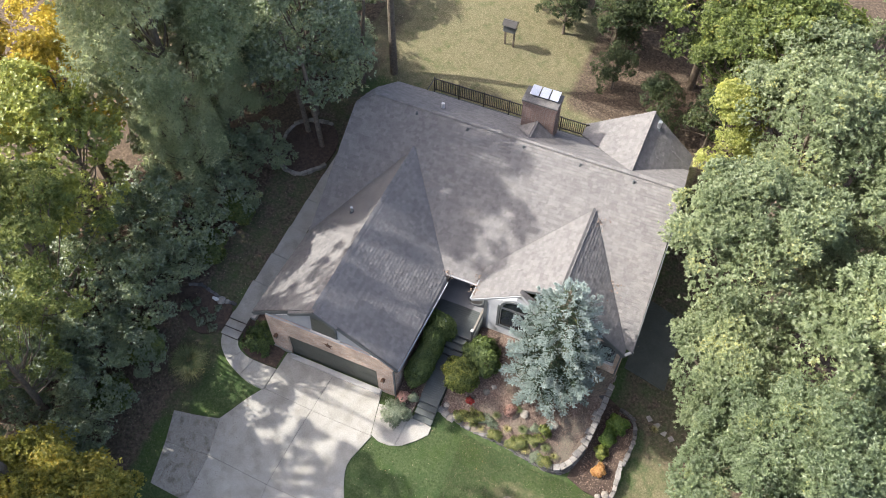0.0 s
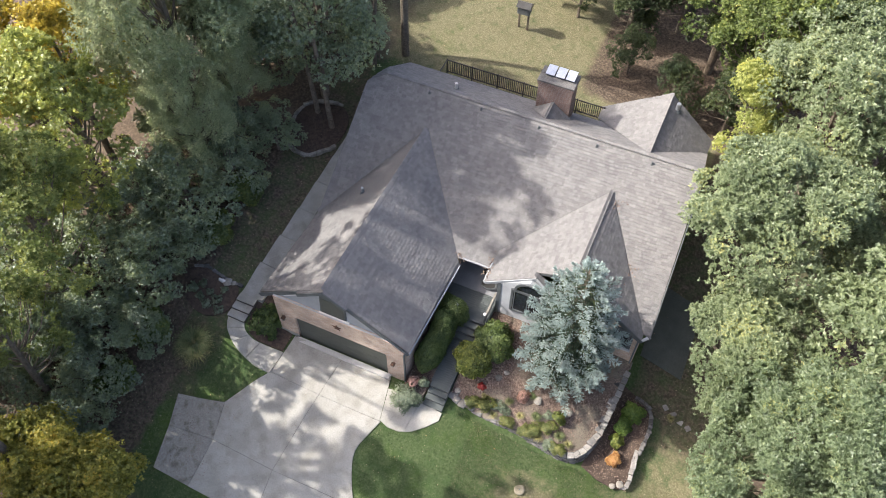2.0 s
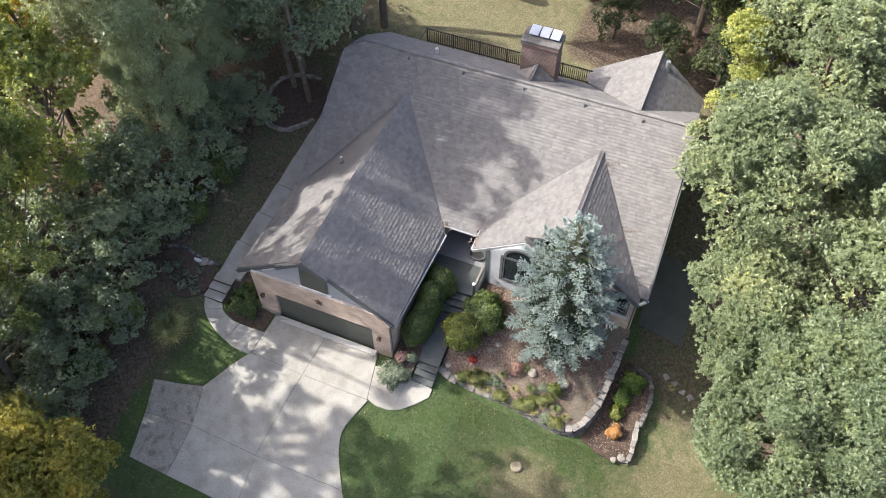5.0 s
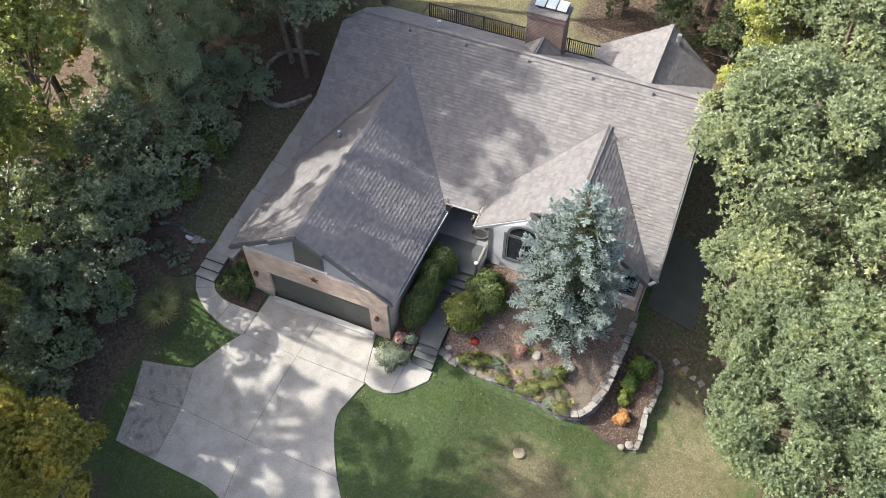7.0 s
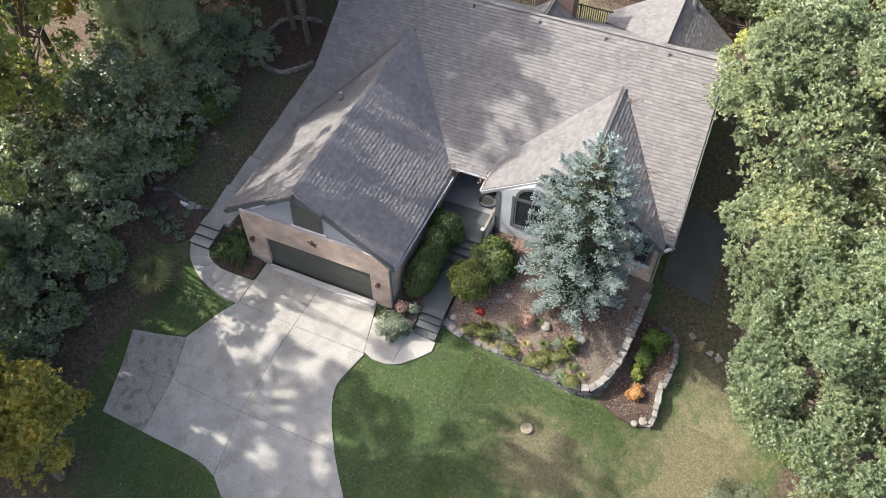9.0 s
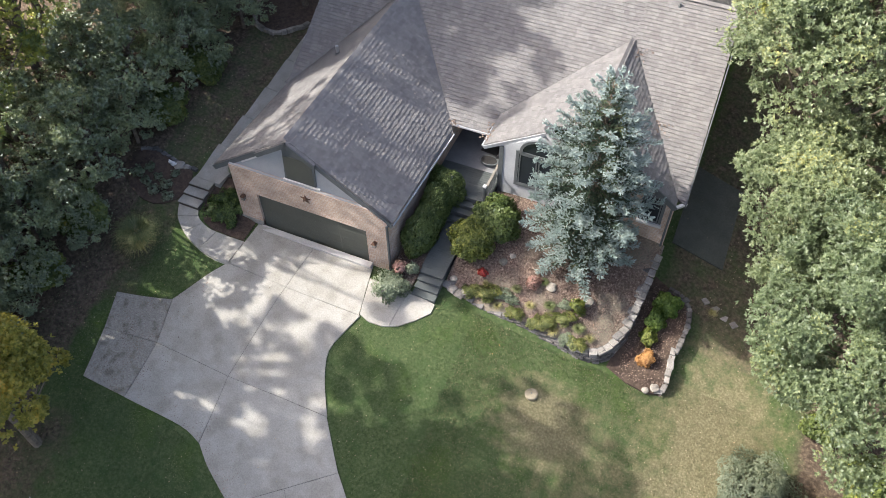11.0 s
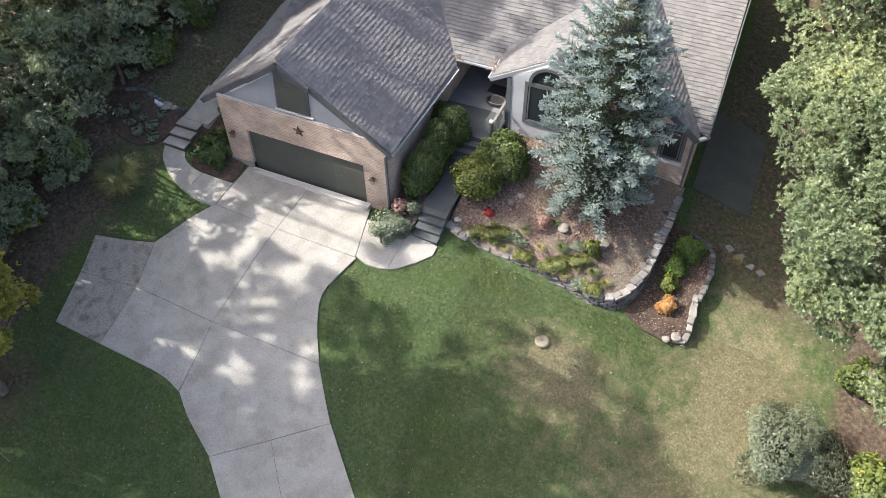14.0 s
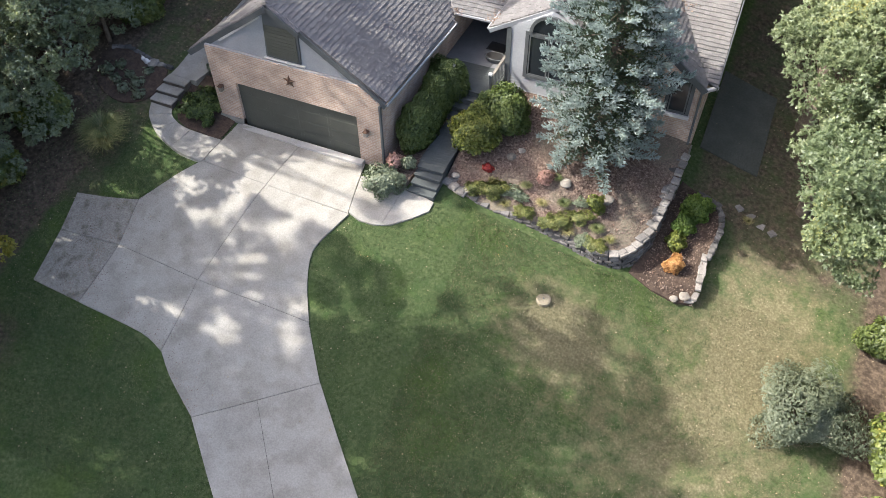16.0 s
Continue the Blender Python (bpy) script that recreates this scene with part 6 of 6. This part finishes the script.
# a few stones, pale so that they also stand for a sun fleck
for k, (x, y) in enumerate(((15.1, 4.75), (15.55, 4.6), (16.0, 4.35), (16.4, 4.3))):
    place("stepping_stone", block_mesh(50 + k, 0.46 - 0.05 * (k % 3), 0.24 + 0.03 * (k % 2), 0.1), label="flat pale stone, also standing in for a sunlit patch of ground", category="stone", group="stepping stones").matrix_basis = pose(x, y, land(x, y) - 0.085, 0, 0, -25 + 17 * (k % 3 - 1))
for o in scene.objects:
    if o.name.startswith("stepping_stone") and not o.data.materials:
        o.data.materials.append(CAPSTONE)

lid = holder("septic_lid", (10.05, -2.02, land(10.05, -2.02)), "round pale stone lid lying in the lawn", "lid")
part("disc", tube(bmesh.new(), [(0, 0, -0.05), (0, 0, 0.05), (0, 0, 0.075)], [0.25, 0.25, 0.2], 24), LIDSTONE, lid)
part("knob", tube(bmesh.new(), [(0, 0, 0.07), (0, 0, 0.1)], [0.03, 0.025], 10), TRIM, lid)

feeder = holder("bird_feeder", (0.35, 22.9, land(0.35, 22.9)), "small dark roofed box on two posts in the back lawn", "feeder")
for x in (-0.28, 0.28):
    part("post", boxes((x - 0.05, x + 0.05, -0.05, 0.05, -0.2, 1.25)), BARK, feeder)
part("box", boxes((-0.38, 0.38, -0.25, 0.25, 1.15, 1.65), bevel=0.01), TRIM, feeder)
part("lid", extruded([(-0.45, -0.34, 1.66), (-0.45, 0.34, 1.66), (-0.45, 0, 1.9)], (0.9, 0, 0)), BLACK, feeder, "dark sheet lid")

# trunks of the two trees behind the house
def bare_trunk(x, y, h, r, lean):
    ob = holder("tree_trunk", (x, y, land(x, y)), "straight brown tree trunk standing in the back lawn", "tree", "back trunks")
    bm = bmesh.new()
    tube(bm, [(0, 0, -0.3), (lean * 0.3, 0, h * 0.4), (lean, 0.1, h)], [r * 1.35, r, r * 0.75], 10)
    part("trunk", bm, BARK, ob)


bare_trunk(-6.6, 16.6, 6.0, 0.12, 0.5)
bare_trunk(-6.6, 11.4, 7.0, 0.13, -0.5)
bare_trunk(-7.8, 12.0, 7.0, 0.12, -0.7)
bare_trunk(6.3, 25.5, 11, 0.2, 0.3)

flag = holder("garden_flag", (-4.35, -12.6, land(-4.35, -12.6)), "small striped red, white and blue flag on a short pole", "flag")
part("pole", tube(bmesh.new(), [(0, 0, -0.1), (0.1, -0.1, 1.5)], [0.015, 0.012], 8), METAL, flag)
CLOTH = {n: material(n + " cloth", [c, tuple(min(1, v * 1.25) for v in c)], scale=6, rough=0.9, bump=0.1) for n, c in (("red", (0.4, 0.04, 0.06)), ("white", (0.6, 0.6, 0.62)), ("blue", (0.04, 0.06, 0.2)))}
for k in range(7):
    part("stripe", extruded([(0.1, -0.1, 1.45 - 0.07 * k), (0.45, -0.5, 1.2 - 0.07 * k), (0.45, -0.5, 1.13 - 0.07 * k), (0.1, -0.1, 1.38 - 0.07 * k)], (0.006, 0.006, 0)), CLOTH["red" if k % 2 == 0 else "white"], flag)
part("canton", extruded([(0.098, -0.105, 1.46), (0.25, -0.28, 1.35), (0.25, -0.28, 1.1), (0.098, -0.105, 1.2)], (0.02, 0.02, 0)), CLOTH["blue"], flag)


# ---- lawn blades and fallen leaves ----
def within(poly, x, y):
    """True where a point of the plan lies inside poly."""
    inside = np.zeros(x.shape, bool)
    for (xa, ya), (xb, yb) in zip(poly, poly[1:] + poly[:1]):
        if ya != yb:
            inside ^= ((ya > y) != (yb > y)) & (x < (xb - xa) * (y - ya) / (yb - ya) + xa)
    return inside


def off_lawn(x, y):
    """True where there is no lawn: paving, beds and house."""
    r = np.zeros(x.shape, bool)
    for poly in (outline, [(3, -2.1), (3.95, -2.2), (5.1, -1.5), (5.6, -0.6), (5.5, 0.3), (3, 0.3)], [(5.5, 0.25), (7, -0.2), (11.4, -0.2), (12.6, 0.2), (14.6, 0.0), (14.8, 5), (13, 6), (5.5, 5)], [(-3, -2.3), (-5, -1.9), (-6.3, -0.6), (-6.4, 2), (-9.2, 1.2), (-8.6, -0.7), (-6.4, -1), (-3, 0.2)], [(-3.6, 0), (12.9, 0), (12.9, 16), (-3.6, 16)], [(13.1, 6.4), (15.5, 6.2), (15.5, 10.6), (13.1, 10.6)]):
        r |= within(poly, x, y)
    return r


rng = np.random.default_rng(77)
x, y = rng.uniform(-9, 18.5, 150000), rng.uniform(-13, 1, 150000)
parched = np.exp(-((x - 16.7) / 2.8) ** 2 - ((y + 1.5) / 5.0) ** 2) + np.exp(-((x - 11.0) / 3.0) ** 2 - ((y + 3.0) / 2.6) ** 2) + np.exp(-((x - 14.5) / 3.4) ** 2 - ((y + 6) / 2.9) ** 2)
ok = ~off_lawn(x, y) & (rng.random(len(x)) > 1.3 * parched)
x, y = x[ok], y[ok]
z = land(x, y)
a = rng.random(len(x)) * math.tau
h = rng.uniform(0.025, 0.07, len(x))
p = np.stack([x, y, z], -1)
s = np.stack([np.cos(a), np.sin(a), 0 * a], -1) * 0.012
tip = p + np.stack([rng.normal(size=len(x)) * 0.02, rng.normal(size=len(x)) * 0.02, h], -1)
v = np.stack([p - s, p + s, tip], 1).reshape(-1, 3)
DRYBLADE = leaf_material("dry grass blade", (0.07, 0.075, 0.036), (0.16, 0.15, 0.085), (0.25, 0.225, 0.14), through_light=0.25, gloss=0.02, drift=2.5)
place("lawn_grass", numpy_mesh("lawn_grass", v, np.arange(len(v)).reshape(-1, 3), BLADE), label="short mown grass with dry blades", category="grass", kind="stuff")

x, y = rng.uniform(7, 19, 60000), rng.uniform(-10, 1, 60000)
x, y = np.concatenate([x, rng.uniform(-8, 6, 25000)]), np.concatenate([y, rng.uniform(17, 27, 25000)])
ok = ~off_lawn(x, y)
x, y = x[ok], y[ok]
p = np.stack([x, y, land(x, y)], -1)
a = rng.random(len(x)) * math.tau
s = np.stack([np.cos(a), np.sin(a), 0 * a], -1) * 0.014
tip = p + np.stack([rng.normal(size=len(x)) * 0.025, rng.normal(size=len(x)) * 0.025, rng.uniform(0.02, 0.06, len(x))], -1)
v = np.stack([p - s, p + s, tip], 1).reshape(-1, 3)
place("dry_grass", numpy_mesh("dry_grass", v, np.arange(len(v)).reshape(-1, 3), DRYBLADE), label="thin dry grass on the worn parts of the lawn", category="grass", kind="stuff")

x, y = rng.uniform(-12, 22, 9000), rng.uniform(-13, 27, 9000)
keep = ~((x > -3.8) & (x < 13) & (y > 0) & (y < 16.5)) & ((~off_lawn(x, y)) | (rng.random(len(x)) < 0.12))
dens = np.where(x < -6, 1.0, np.where(x > 15, 1.0, 0.42))
keep &= rng.random(len(x)) < dens
x, y = x[keep], y[keep]
p = np.stack([x, y, land(x, y) + 0.075], -1)
v, f = leaf_quads(p, np.tile([0, 0, 1.0], (len(x), 1)), 0.036, rng, 1.4, 0.35)
place("fallen_leaves", numpy_mesh("fallen_leaves", v, f, LITTER), label="scattered tan and orange fallen leaves", category="leaves", kind="stuff")
x, y = rng.uniform(5.5, 12.8, 9000), rng.uniform(-0.1, 5.0, 9000)
wy = np.interp(x, [q[0] for q in WALL if q[0] < 12.5], [q[1] for q in WALL if q[0] < 12.5])
keep = (y > wy + 0.25) & ((x > 9) | (y < 4.9)) & (y < 5.3)
x, y = x[keep], y[keep]
p = np.stack([x, y, bed_land(x, y) + 0.025], -1)
v, f = leaf_quads(p, np.tile([0, 0, 1.0], (len(x), 1)), 0.042, rng, 1.4, 0.5)
place("bed_leaves", numpy_mesh("bed_leaves", v, f, BEDLITTER), label="dry fallen leaves over the mulch", category="leaves", kind="stuff")

x, y = rng.uniform(12.7, 14.6, 1500), rng.uniform(0.1, 4.3, 1500)
p = np.stack([x, y, [low_z(a, b) + 0.02 for a, b in zip(x, y)]], -1)
v, f = leaf_quads(p, np.tile([0, 0, 1.0], (len(x), 1)), 0.045, rng, 1.4, 0.6)
place("lower_bed_leaves", numpy_mesh("lower_bed_leaves", v, f, BEDLITTER), label="dry fallen leaves over the dark mulch", category="leaves", kind="stuff")

# grit and leaf crumbs on the spur and along the drive's west edge
x, y = rng.uniform(-6.5, 1.5, 26000), rng.uniform(-9.9, -2.3, 26000)
rim = np.array(EDGE_L + EDGE_L2 + EDGE_T)
gap = np.min(np.hypot(x[:, None] - rim[:, 0], y[:, None] - rim[:, 1]), 1)
drift = np.array([noise.noise((u * 1.4, w * 1.4, 7.0)) for u, w in zip(x, y)])
chance = np.maximum(0.75 * smooth01(-x, 2.9, 4.6) * smooth01(-y, 4.1, 4.6), 0.8 * np.exp(-gap / 0.35)) * np.clip(0.45 + 1.2 * drift, 0, 1)
keep = within(filler, x, y) & (rng.random(len(x)) < chance)
x, y = x[keep], y[keep]
p = np.stack([x, y, land(x, y) + 0.064], -1)
v, f = leaf_quads(p, np.tile([0, 0, 1.0], (len(x), 1)), 0.024, rng, 1.3, 0.15)
place("drive_grit", numpy_mesh("drive_grit", v, f, BEDLITTER), label="dark grit and leaf crumbs on the concrete", category="debris", kind="stuff")

# leaves caught in the valleys and gutters of the roof
VALLEY = ((3.5, ENY + 0.05, ENZ + 0.06, 0.16, 60), (FE[0] + 0.1, ENY + 0.25, ENZ + 0.2, 0.22, 90), (FE[0] + 0.05, 5.3, 3.42, 0.18, 40), (FE[0] + 0.55, ENY + 0.75, ENZ + 0.45, 0.25, 60), (9.7, main_y(5.2), 5.25, 0.25, 50), (11.4, main_y(3.95), 4.0, 0.3, 60), (10.6, 13.75, 5.1, 0.3, 60))
pp = np.concatenate([np.array(q[:3]) + rng.normal(size=(q[4], 3)) * np.array([q[3], q[3], 0.02]) for q in VALLEY])
v, f = leaf_quads(pp, np.tile([0, -0.4, 1.0], (len(pp), 1)), 0.06, rng, 1.4, 0.5)
place("roof_leaves", numpy_mesh("roof_leaves", v, f, BEDLITTER), label="brown leaves caught in the roof valleys", category="leaves", kind="stuff")
